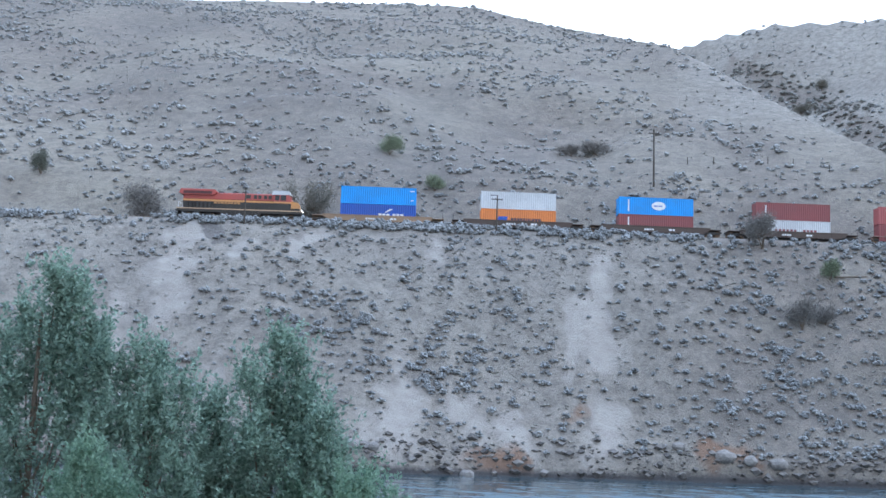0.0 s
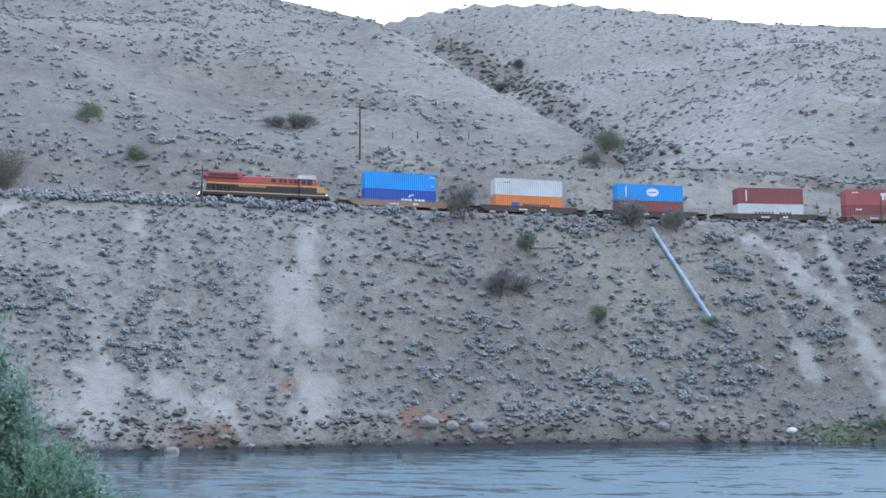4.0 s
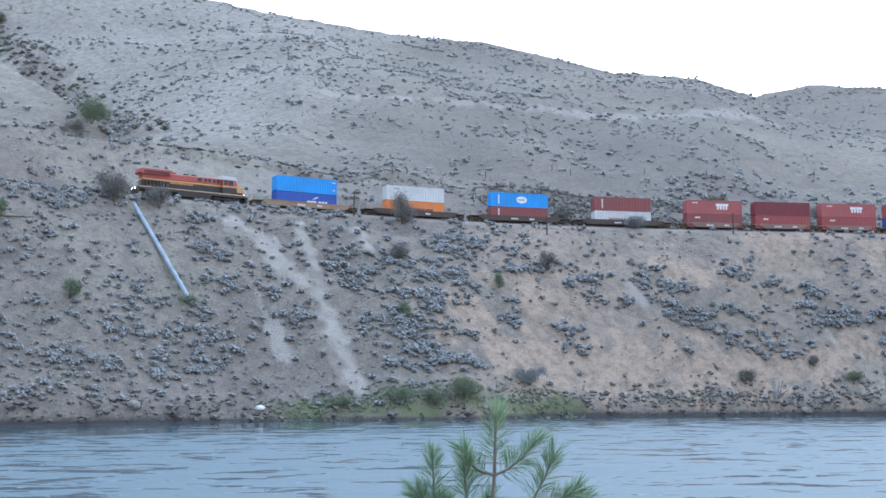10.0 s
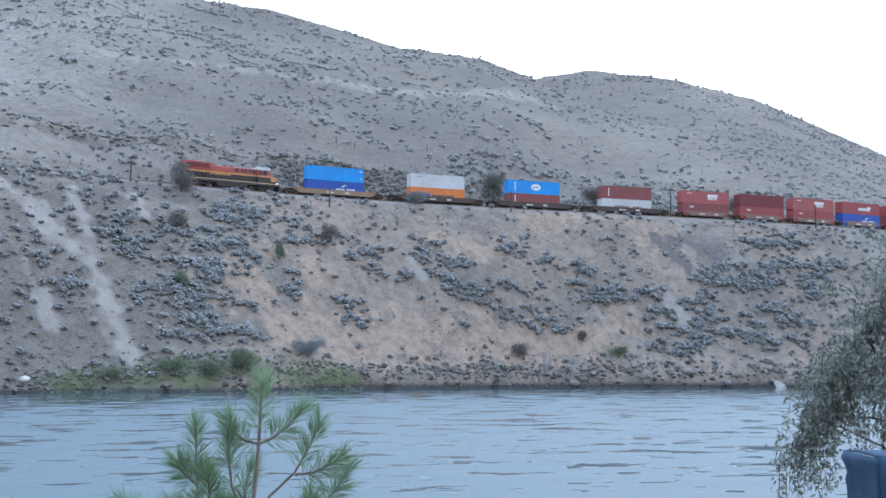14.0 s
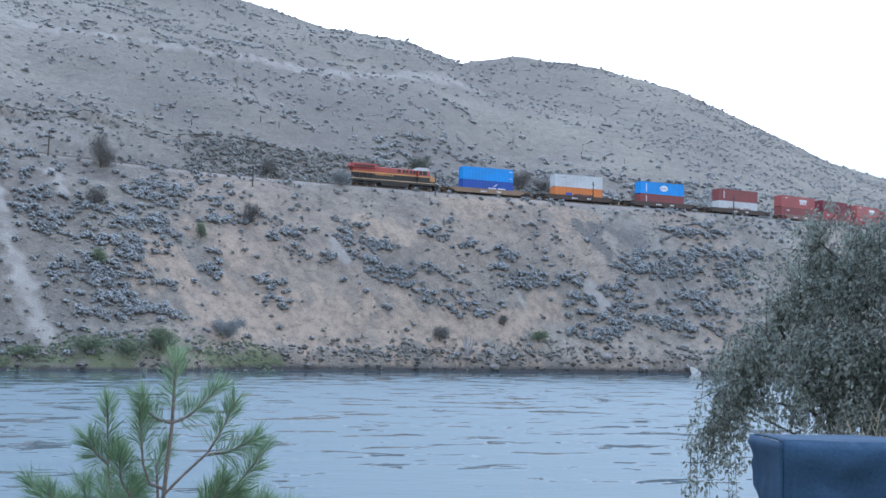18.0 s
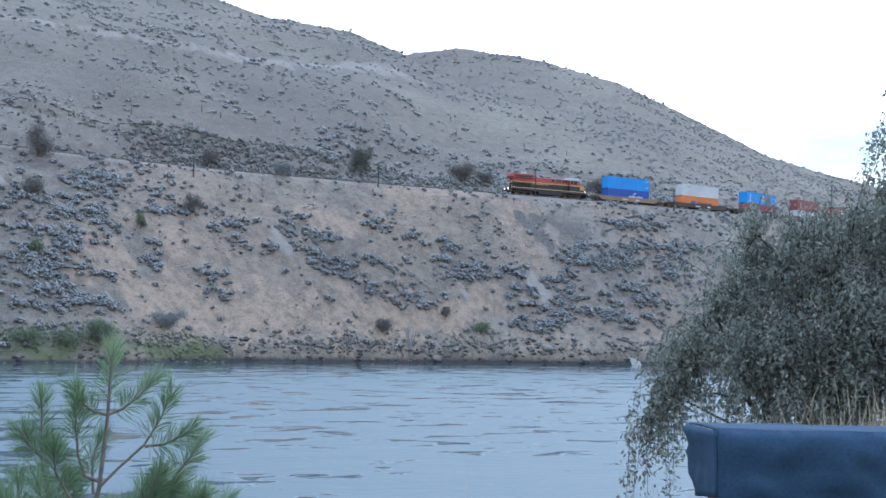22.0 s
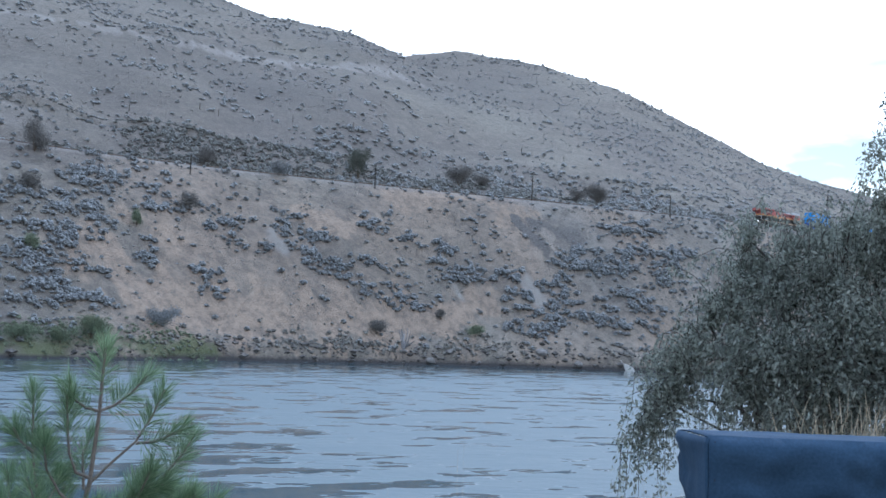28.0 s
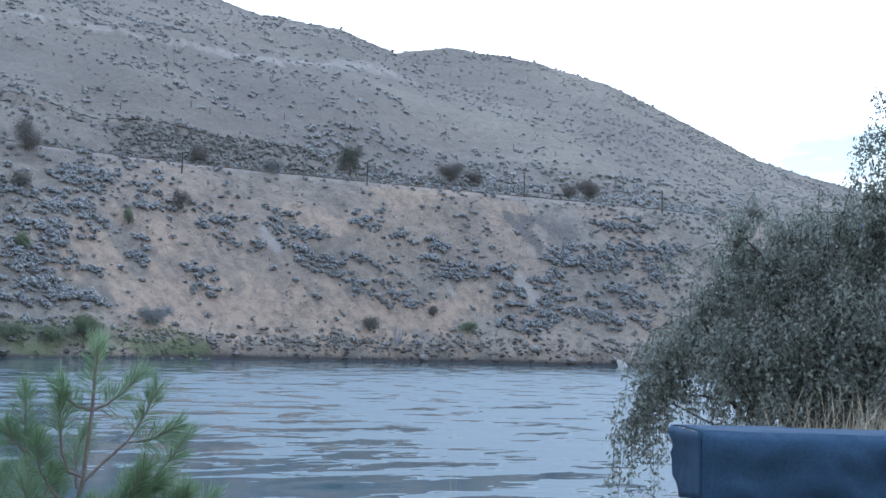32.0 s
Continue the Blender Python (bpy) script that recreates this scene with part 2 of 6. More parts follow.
def land_material():
    """Dry hillside: bleached grass over grey soil, with pale slides, ochre washes, ballast and green by the water."""
    m = bpy.data.materials.new("dry_hillside")
    m.use_nodes = True
    n, k = m.node_tree.nodes, m.node_tree.links
    b = n["Principled BSDF"]
    b.inputs["Roughness"].default_value = 0.95
    b.inputs["Specular IOR Level"].default_value = 0.1
    at = n.new("ShaderNodeTexCoord")

    def tex(scale, detail=5, rough=0.6):
        t = n.new("ShaderNodeTexNoise")
        t.inputs["Scale"].default_value, t.inputs["Detail"].default_value = scale, detail
        t.inputs["Roughness"].default_value = rough
        k.new(at.outputs["Object"], t.inputs["Vector"])
        return t.outputs["Fac"]

    def span(value, low, high):
        r = n.new("ShaderNodeMapRange")
        r.inputs["From Min"].default_value, r.inputs["From Max"].default_value = low, high
        k.new(value, r.inputs["Value"])
        return r.outputs[0]

    def blend(fac, one, two):
        x = n.new("ShaderNodeMix")
        x.data_type = "RGBA"
        for i, v in ((6, one), (7, two)):
            if isinstance(v, tuple):
                x.inputs[i].default_value = (*v, 1)
            else:
                k.new(v, x.inputs[i])
        if isinstance(fac, float):
            x.inputs[0].default_value = fac
        else:
            k.new(fac, x.inputs[0])
        return x.outputs[2]

    def calc(op, p, q):
        c = n.new("ShaderNodeMath")
        c.operation = op
        c.use_clamp = op != "ADD"
        for i, v in ((0, p), (1, q)):
            if isinstance(v, float):
                c.inputs[i].default_value = v
            else:
                k.new(v, c.inputs[i])
        return c.outputs[0]

    def layer(name, grit, low=0.45, high=0.75):
        a = n.new("ShaderNodeAttribute")
        a.attribute_name = name
        return span(calc("ADD", calc("MULTIPLY", a.outputs["Fac"], 1.0), calc("MULTIPLY", grit, 0.55)), low, high)

    fine, mid, wide = tex(2.2, 8, 0.75), tex(0.35, 6, 0.65), tex(0.03, 4)
    soil = blend(span(mid, 0.35, 0.65), SOIL_A, SOIL_B)
    soil = blend(calc("MULTIPLY", span(wide, 0.42, 0.6), 0.6), soil, GRASS)
    soil = blend(calc("MULTIPLY", span(fine, 0.47, 0.66), 0.8), soil, LITTER)
    shelf, band = n.new("ShaderNodeMapping"), n.new("ShaderNodeTexNoise")
    shelf.inputs["Scale"].default_value = (0.07, 0.07, 0.5)
    band.inputs["Scale"].default_value, band.inputs["Detail"].default_value = 1.0, 6
    k.new(at.outputs["Object"], shelf.inputs["Vector"])
    k.new(shelf.outputs[0], band.inputs["Vector"])
    soil = blend(calc("MULTIPLY", span(band.outputs["Fac"], 0.50, 0.70), 0.28), soil, LITTER)
    soil = blend(calc("MULTIPLY", span(band.outputs["Fac"], 0.48, 0.30), 0.35), soil, GRASS)
    grit = tex(5.5, 5, 0.7)
    soil = blend(calc("MULTIPLY", span(grit, 0.53, 0.68), 0.75), soil, LITTER)
    soil = blend(calc("MULTIPLY", span(grit, 0.46, 0.34), 0.55), soil, GRASS)
    swathe = tex(0.012, 5, 0.6)
    soil = blend(calc("MULTIPLY", span(swathe, 0.50, 0.66), 0.5), soil, GRASS)
    soil = blend(calc("MULTIPLY", span(swathe, 0.50, 0.36), 0.5), soil, (0.185, 0.172, 0.164))
    # bleached grass; on the second hill this paleness also stands in for haze
    soil = blend(layer("dry", mid, 0.4, 1.3), soil, blend(fine, (0.46, 0.43, 0.385), (0.33, 0.31, 0.28)))
    soil = blend(layer("litter", mid, 0.4, 1.3), soil, blend(fine, (0.21, 0.19, 0.175), (0.15, 0.137, 0.128)))
    soil = blend(layer("ochre", mid, 0.3, 0.9), soil, blend(fine, OCHRE_A, OCHRE_B))
    soil = blend(calc("MULTIPLY", span(tex(0.5, 8, 0.8), 0.46, 0.58), 0.6), soil, (0.165, 0.15, 0.138))
    soil = blend(calc("MULTIPLY", span(tex(1.6, 6, 0.8), 0.50, 0.40), 0.25), soil, (0.37, 0.335, 0.285))
    soil = blend(layer("pale", tex(0.9, 7, 0.7), 0.42, 1.2), soil, blend(span(mid, 0.3, 0.7), PALE_A, PALE_B))
    soil = blend(layer("rust", fine, 0.5, 1.4), soil, (0.24, 0.15, 0.105))
    soil = blend(layer("gully", mid, 0.5, 1.3), soil, blend(fine, (0.15, 0.127, 0.112), (0.26, 0.222, 0.195)))
    soil = blend(layer("green", mid, 0.5, 1.35), soil, blend(fine, (0.12, 0.145, 0.075), (0.23, 0.25, 0.15)))
    soil = blend(layer("gravel", fine, 0.5, 0.8), soil, blend(span(fine, 0.4, 0.65), (0.24, 0.22, 0.205), (0.13, 0.12, 0.115)))
    soil = blend(layer("wet", fine, 0.6, 1.0), soil, (0.085, 0.08, 0.08))
    k.new(soil, b.inputs["Base Color"])
    up = n.new("ShaderNodeBump")
    up.inputs["Strength"].default_value, up.inputs["Distance"].default_value = 0.8, 0.5
    k.new(calc("ADD", fine, mid), up.inputs["Height"])
    k.new(up.outputs["Normal"], b.inputs["Normal"])
    return m


SOIL_A, SOIL_B, GRASS, LITTER = (0.20, 0.171, 0.149), (0.305, 0.266, 0.236), (0.36, 0.329, 0.272), (0.155, 0.138, 0.126)
OCHRE_A, OCHRE_B, PALE_A, PALE_B = (0.40, 0.30, 0.228), (0.48, 0.377, 0.297), (0.335, 0.303, 0.275), (0.43, 0.397, 0.362)
LAND = land_material()


def river_material():
    """Wind-ruffled water with smooth slicks that mirror the bank."""
    m = bpy.data.materials.new("river_water")
    m.use_nodes = True
    n, k = m.node_tree.nodes, m.node_tree.links
    b = n["Principled BSDF"]
    b.inputs["Base Color"].default_value = (0.036, 0.088, 0.115, 1)
    b.inputs["IOR"].default_value, b.inputs["Specular IOR Level"].default_value = 1.40, 0.9
    at = n.new("ShaderNodeTexCoord")

    def tex(scale, along, detail=3, twist=0.0):
        turn, t = n.new("ShaderNodeMapping"), n.new("ShaderNodeTexNoise")
        turn.inputs["Rotation"].default_value = (0, 0, radians(14))
        turn.inputs["Scale"].default_value = (along, 1.0, 1.0)
        t.inputs["Scale"].default_value, t.inputs["Detail"].default_value, t.inputs["Distortion"].default_value = scale, detail, twist
        k.new(at.outputs["Object"], turn.inputs["Vector"])
        k.new(turn.outputs[0], t.inputs["Vector"])
        return t.outputs["Fac"]

    def calc(op, p, q, r=None):
        c = n.new("ShaderNodeMath")
        c.operation = op
        for i, v in ((0, p), (1, q), (2, r)):
            if isinstance(v, float):
                c.inputs[i].default_value = v
            elif v is not None:
                k.new(v, c.inputs[i])
        return c.outputs[0]

    def span(value, low, high, to_low=0.0, to_high=1.0):
        r = n.new("ShaderNodeMapRange")
        r.inputs["From Min"].default_value, r.inputs["From Max"].default_value = low, high
        r.inputs["To Min"].default_value, r.inputs["To Max"].default_value = to_low, to_high
        k.new(value, r.inputs["Value"])
        return r.outputs[0]

    calm = n.new("ShaderNodeAttribute")
    calm.attribute_name = "calm"
    boils = calc("MULTIPLY_ADD", tex(0.38, 0.5, 3, 0.5), 0.68, calc("MULTIPLY", tex(1.7, 0.45, 2, 0.3), 0.32))
    slick = span(calc("MULTIPLY_ADD", calm.outputs["Fac"], 0.19, boils), 0.552, 0.590)
    k.new(span(slick, 0.0, 1.0, ROUGH_WATER, 0.05), b.inputs["Roughness"])
    ripple = calc("MULTIPLY_ADD", tex(1.3, 0.5), 0.5, calc("MULTIPLY_ADD", tex(3.2, 0.5), 0.3, calc("MULTIPLY", tex(8.0, 0.7), 0.1)))
    up = n.new("ShaderNodeBump")
    up.inputs["Distance"].default_value = 0.2
    k.new(span(slick, 0.0, 1.0, 0.5, 0.06), up.inputs["Strength"])
    k.new(ripple, up.inputs["Height"])
    k.new(up.outputs["Normal"], b.inputs["Normal"])
    return m


ROUGH_WATER = 0.50
RIVER = river_material()
SAGE = leafy("sagebrush", (0.15, 0.156, 0.162), (0.40, 0.415, 0.42), 0.9)
HILL_SAGE = leafy("hill_scrub", (0.19, 0.195, 0.198), (0.41, 0.42, 0.415), 0.9)
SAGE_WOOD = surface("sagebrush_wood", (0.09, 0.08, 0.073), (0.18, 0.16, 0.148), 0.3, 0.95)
TUFT = leafy("dry_tufts", (0.16, 0.15, 0.14), (0.38, 0.37, 0.34), 0.95)
DARK_BRUSH = leafy("dark_brush", (0.13, 0.13, 0.122), (0.32, 0.32, 0.30), 0.9)
GREEN_BRUSH = leafy("green_brush", (0.12, 0.145, 0.10), (0.29, 0.335, 0.23), 0.9)
BARK = surface("bark", (0.10, 0.075, 0.055), (0.20, 0.16, 0.12), 0.1, 0.9, 0.6, 9)
ROCK = surface("bank_rock", (0.14, 0.13, 0.125), (0.33, 0.31, 0.29), 0.7, 0.9, 0.6, 7)
PALE_ROCK = surface("pale_rock", (0.55, 0.54, 0.52), (0.75, 0.74, 0.72), 0.5, 0.85, 0.4, 7)
STEEL = surface("dark_steel", (0.035, 0.033, 0.032), (0.075, 0.068, 0.062), 0.8, 0.6, 0.2, 10, 0.3)
RUST_STEEL = surface("rusty_steel", (0.14, 0.085, 0.055), (0.22, 0.15, 0.10), 1.0, 0.7, 0.2, 10, 0.2)
POLE_WOOD = surface("pole_wood", (0.05, 0.042, 0.036), (0.10, 0.085, 0.07), 0.3, 0.9, 0.3, 8)
TIE_WOOD = surface("tie_wood", (0.06, 0.05, 0.045), (0.12, 0.10, 0.085), 0.4, 0.9, 0.3, 8)
PIPE_STEEL = surface("galvanised_pipe", (0.22, 0.28, 0.34), (0.34, 0.41, 0.48), 1.5, 0.55, 0.1, 9, 0.2)


# ---- builders ----
def finish(name, bm, material, parent=None, label="", smooth=False):
    me = bpy.data.meshes.new(name)
    bm.to_mesh(me)
    bm.free()
    for mt in material if isinstance(material, (list, tuple)) else [material]:
        me.materials.append(mt)
    if smooth:
        me.polygons.foreach_set("use_smooth", [True] * len(me.polygons))
    ob = new(name, me)
    if parent:
        ob.parent = parent
    if label:
        tagged(ob, label)
    return ob


part = finish


def thing(name, label, category, m=None, group="", kind=""):
    ob = new(name)
    ob.empty_display_size = 0.3
    if m is not None:
        ob.matrix_basis = m
    return tagged(ob, label, category, group, kind)


def box(bm, lo, hi, bevel=0.0, m=None):
    size = Vector(hi) - Vector(lo)
    mid = (Vector(hi) + Vector(lo)) / 2
    made = bmesh.ops.create_cube(bm, size=1, matrix=(m or Matrix()) @ Matrix.Translation(mid) @ Matrix.Diagonal((*size, 1)))
    if bevel:
        edges = {e for v in made["verts"] for e in v.link_edges}
        bmesh.ops.bevel(bm, geom=list(edges), offset=bevel, segments=1, affect="EDGES")
    return bm


def tube(bm, a, b, r1, r2=None, sides=8):
    a, b = Vector(a), Vector(b)
    d = b - a
    m = Matrix.Translation((a + b) / 2) @ d.to_track_quat("Z", "Y").to_matrix().to_4x4()
    bmesh.ops.create_cone(bm, cap_ends=True, segments=sides, radius1=r1, radius2=r1 if r2 is None else r2, depth=max(d.length, 1e-4), matrix=m)
    return bm


def extrude(bm, outline, y0, y1):
    """A solid from an outline in x and z, between two y."""
    front = [bm.verts.new((x, y0, z)) for x, z in outline]
    back = [bm.verts.new((x, y1, z)) for x, z in outline]
    bm.faces.new(front)
    bm.faces.new(back[::-1])
    for i in range(len(outline)):
        j = (i + 1) % len(outline)
        bm.faces.new((front[j], front[i], back[i], back[j]))
    bmesh.ops.recalc_face_normals(bm, faces=bm.faces[:])
    return bm


def raw_mesh(name, verts, faces, material, smooth=False, second=None, slots=None):
    """A mesh from arrays: verts n x 3, faces m x k; slots says which faces take the second material."""
    me = bpy.data.meshes.new(name)
    faces = np.asarray(faces, dtype=np.int32)
    k = faces.shape[1]
    me.vertices.add(len(verts))
    me.vertices.foreach_set("co", np.asarray(verts, dtype=np.float32).ravel())
    me.loops.add(faces.size)
    me.loops.foreach_set("vertex_index", faces.ravel())
    me.polygons.add(len(faces))
    me.polygons.foreach_set("loop_start", np.arange(0, faces.size, k, dtype=np.int32))
    me.polygons.foreach_set("use_smooth", np.full(len(faces), smooth))
    me.materials.append(material)
    if second:
        me.materials.append(second)
        me.polygons.foreach_set("material_index", np.asarray(slots, dtype=np.int32))
    me.update(calc_edges=True)
    me.validate()
    return me


# ---- the land: one sheet from the near bank over the river's bed to the far hills ----
def strokes(x, y, rows):
    """Strength of painted-out soil bands in plan: each row is x, y to x, y with a half width in metres."""
    f = np.zeros_like(x)
    wob = 0.6 * lump(x, y, 4.0, 6) + 0.5 * lump(x, y, 1.7, 2) + 0.35 * lump(x, y, 0.8, 4)
    for x0, y0, x1, y1, w in rows:
        dx, dy = x1 - x0, y1 - y0
        q = np.clip(((x - x0) * dx + (y - y0) * dy) / (dx * dx + dy * dy + 1e-9), 0, 1)
        d = np.hypot(x - x0 - q * dx, y - y0 - q * dy) / w
        f = np.maximum(f, np.clip(1.2 - 0.85 * d + wob, 0, 1))
    return f


PALE = ((-39, 177.1, -38.4, 163.8, 3.2), (-38.4, 163.8, -37.5, 157, 1.8), (22.7, 172.7, 20.8, 165, 1.0), (20.8, 165, 20.5, 158, 2.7), (18.1, 166, 16.5, 154.4, 1.1),
        (21.1, 150, 19, 144.5, 2.6), (-6.1, 153.1, -5.1, 148.6, 1.6), (-5.1, 148.6, -5.5, 140.5, 3.0), (1.8, 147.7, 3.2, 142, 1.8), (8.8, 147.2, 10, 142.4, 1.8),
        (-45.3, 159.4, -41.3, 144, 1.8), (-28.7, 148.8, -27.5, 140, 2.0), (-2.2, 176.4, -1.1, 169.6, 1.2), (-20, 175, -22, 172, 2.0), (-30, 172, -31, 168, 1.4),
        (97.1, 174.2, 100.5, 166.9, 2.6), (100.5, 166.9, 103.1, 157.6, 1.9), (103.1, 157.6, 100.7, 142.5, 1.6), (108.5, 172.7, 105.7, 161.5, 1.4), (105.7, 161.5, 103.1, 157.6, 1.6),
        (93.4, 160.6, 92.6, 151.7, 1.2), (119.7, 171, 117.8, 165.9, 1.6), (162.6, 145.1, 162.9, 141.8, 1.5), (209.4, 116.7, 209.3, 113.6, 1.7), (194.7, 128.3, 193.7, 123.1, 0.9))
BENCH = ((172, 260, 203, 252, 2.6), (203, 252, 222, 242, 3.0), (222, 242, 270, 236, 4.0), (270, 236, 297, 236, 4.5), (297, 236, 332, 232, 4.0))
OCHRE = ((126, 150, 130, 141, 5.0), (130, 141, 152, 136, 4.5), (152, 136, 172, 128, 4.0), (176, 127, 192, 120, 4.0), (127.5, 147.3, 128.1, 139.6, 4.0), (128.1, 139.6, 138.6, 139.9, 3.2), (140, 138.6, 154.9, 135.3, 3.4), (154.9, 135.3, 161.5, 131.8, 3.4), (187.5, 122.9, 185.7, 119.3, 2.2),
         (148.1, 138.4, 153.4, 131.4, 3.0), (178, 124, 170.3, 126, 3.2), (194.3, 142.8, 215.2, 133.8, 2.4), (200, 120, 190, 121, 3.0), (136, 155, 144, 149, 2.6), (172, 146, 181, 140, 2.5), (216, 128, 224, 124, 2.5))
RUST = ((33, 146.3, 39, 144.8, 1.8), (17.5, 149.7, 16, 148.9, 1.2), (3.2, 141.2, 10, 142.1, 1.0))
SLATE = ((218.7, 126, 219, 118.6, 2.0), (222, 124, 227, 116, 2.2), (-39, 181, -34, 172, 1.2))
GULLY = ((122, 492, 139, 437, 5.0), (139, 437, 138, 368, 6.0), (138, 368, 134, 329, 6.0), (134, 329, 120, 270, 6.0), (120, 270, 88, 208, 5.0))
GREEN = ((88.9, 142.2, 103.7, 137, 1.8), (103.7, 137, 118, 135.5, 2.2), (118, 135.4, 136.5, 132.4, 1.2))


def build_land():
    az = np.concatenate([np.arange(-32, 84, 0.155), np.arange(84, 110, 1.0), np.arange(110, 328, 4.0)])
    rs, rt, slant = plan((az + 180) % 360 - 180)
    rn = near_shore((az + 180) % 360 - 180)
    rn = np.clip(rn, 10, rs - 40)
    rows = [np.full_like(az, 0.0) + q for q in (0.01, 1, 2, 3, 4, 5, 6, 7, 8, 9)]
    rows += [10 + (rn + 2 - 10) * q for q in np.linspace(0.1, 1, 10)]
    rows += [rn + 2 + (rs - 6 - rn - 2) * q for q in np.linspace(0.08, 1, 12)]
    rows += [rs - 6 + 6 * q for q in np.linspace(0.15, 1, 8)]
    rows += [rs + (rt - 4.5 / slant - rs) * q for q in np.linspace(0.012, 1, 86)]
    rows += [rt + n / slant for n in (-3.5, -2.6, -1.3, 0, 1.3, 2.6, 3.5, 4.5)]
    rows += [rt + n / slant for n in np.linspace(5.2, 25, 26)]
    rows += [rt + 25 / slant + d for d in np.cumsum(np.linspace(1.5, 6.0, 110))]
    rows += [np.full_like(az, 0.0) + d for d in (1050, 1300, 1500, 2000, 3000, 4800)]
    rad = np.array(rows)
    rad = np.maximum.accumulate(rad + np.arange(len(rows))[:, None] * 1e-3, axis=0)
    a = np.radians(az)[None]
    x, y = rad * np.sin(a), rad * np.cos(a)
    z = ground_height(x, y)
    h, w = x.shape
    i = (np.arange(h - 1)[:, None] * w + np.arange(w)[None]).ravel()
    j = (np.arange(h - 1)[:, None] * w + (np.arange(w)[None] + 1) % w).ravel()
    faces = np.stack([i, i + w, j + w, j], 1)
    me = raw_mesh("ground", np.stack([x.ravel(), y.ravel(), z.ravel()], 1), faces[:, ::-1], LAND, True)
    azg = np.broadcast_to((az[None] + 180) % 360 - 180, x.shape)
    rsg, rtg, sg = (np.broadcast_to(v[None], x.shape) for v in (rs, rt, slant))
    n = (rad - rtg) * sg
    shore = rad - rsg
    fields = {"pale": strokes(x, y, PALE), "ochre": strokes(x, y, OCHRE), "rust": strokes(x, y, RUST), "green": strokes(x, y, GREEN), "gully": 0.8 * strokes(x, y, GULLY),
              "gravel": np.maximum(np.clip(1.2 - np.abs(n) / 5.0, 0, 1) * (np.abs(azg) < 100), 0.75 * strokes(x, y, SLATE)),
              "wet": np.clip(1.1 - np.abs(shore + 0.2) / 0.9, 0, 1) + (shore < -0.5) * 1.0 * (rad > near_shore(azg) - 1)}
    fields["ochre"] = np.maximum(fields["ochre"], (0.24 + 0.34 * lump(x, y, 14, 8)) * ramp(azg, 34, 46) * (n < -5) * (rad > 120))
    fields["pale"] = np.maximum(fields["pale"], 0.72 * strokes(x, y, BENCH))
    # second hill: pale grass, lightened further to put distance haze into the colour
    fields["dry"] = 0.85 * ramp(azg, 9, 14) * (1 - ramp(azg, 30, 43)) * ramp(rad, 235, 290) * (0.75 + 0.35 * lump(x, y, 30, 6))
    fields["dry"] = np.maximum(fields["dry"], (0.5 * (1 - ramp(azg, 6, 18)) + 0.65 * ramp(azg, 56, 62) * (0.8 + 0.6 * lump(x, y, 8, 5))) * (n < -5) * (rad > 120))
    fields["litter"] = 0.62 * ramp(azg, 30, 40) * (1 - ramp(azg, 56, 66)) * ramp(n, 22, 34) * (0.8 + 0.5 * lump(x, y, 24, 3))
    old_road = (n > 19.5) & (n < 24.5)
    fields["pale"] = np.maximum(fields["pale"], 0.30 * old_road * (azg < 50))
    fields["pale"] = np.maximum(fields["pale"], 0.42 * ramp(n, 7, 11) * (1 - ramp(n, 17, 19)) * ramp(azg, 21, 26) * (1 - ramp(azg, 34, 42)))
    fields["pale"] = np.maximum(fields["pale"], 0.5 * ramp(n, -6.5, -5) * (1 - ramp(n, -4.6, -4)) * (azg < 100))
    for key, value in fields.items():
        me.attributes.new(key, "FLOAT", "POINT").data.foreach_set("value", np.clip(value, 0, 1).astype(np.float32).ravel())
    return tagged(new("ground", me), "dry grey-brown hillside and river bank with bleached grass and pale slides", "ground", kind="structure")


build_land()


def build_water():
    """The river's face: fine waves where it is seen, plain beyond."""
    xs = np.concatenate([np.linspace(-900, -205, 20), np.arange(-200, 172, 0.8), np.linspace(178, 1300, 30)])
    ys = np.concatenate([np.linspace(-420, -106, 10), np.arange(-102, 98, 0.62), np.linspace(104, 420, 10)])
    gx, gy = np.meshgrid(xs, ys)
    inside = (np.abs(gx + 14) < 186) & (np.abs(gy + 2) < 100)
    turn = math.atan2(-0.47, 0.88)
    wx, wy = 82 + gx * math.cos(turn) - gy * math.sin(turn), 78 + gx * math.sin(turn) + gy * math.cos(turn)
    az, r = np.degrees(np.arctan2(wx, wy)), np.hypot(wx, wy)
    shelter = np.clip(1.15 - (plan(az)[0] - r) / np.interp(az, [10, 45, 70], [45, 55, 70]), 0, 1) + 0.30 * (1 - ramp(az, 14, 44)) + 0.50 * (1 - ramp(az, 4, 26)) - 0.28 * (1 - ramp(r, 28, 62)) * ramp(az, 30, 44)
    lively = 1.0 + 0.2 * lump(gx * 0.5, gy, 22, 3)
    h = 0.022 * lump(gx * 0.55, gy, 1.8) + 0.025 * lump(gx * 0.5, gy, 2.9, 3) + 0.03 * lump(gx * 0.5, gy, 7.0, 6)
    z = np.where(inside, h * lively, 0.0)
    w = len(xs)
    i = (np.arange(len(ys) - 1)[:, None] * w + np.arange(w - 1)[None]).ravel()
    me = raw_mesh("water", np.stack([gx.ravel(), gy.ravel(), z.ravel()], 1), np.stack([i, i + 1, i + w + 1, i + w], 1), RIVER, True)
    me.attributes.new("calm", "FLOAT", "POINT").data.foreach_set("value", np.clip(shelter, -0.4, 1.2).astype(np.float32).ravel())
    return tagged(new("water", me), "broad grey-blue river with small wind ripples", "river", kind="structure")


WATER = build_water()


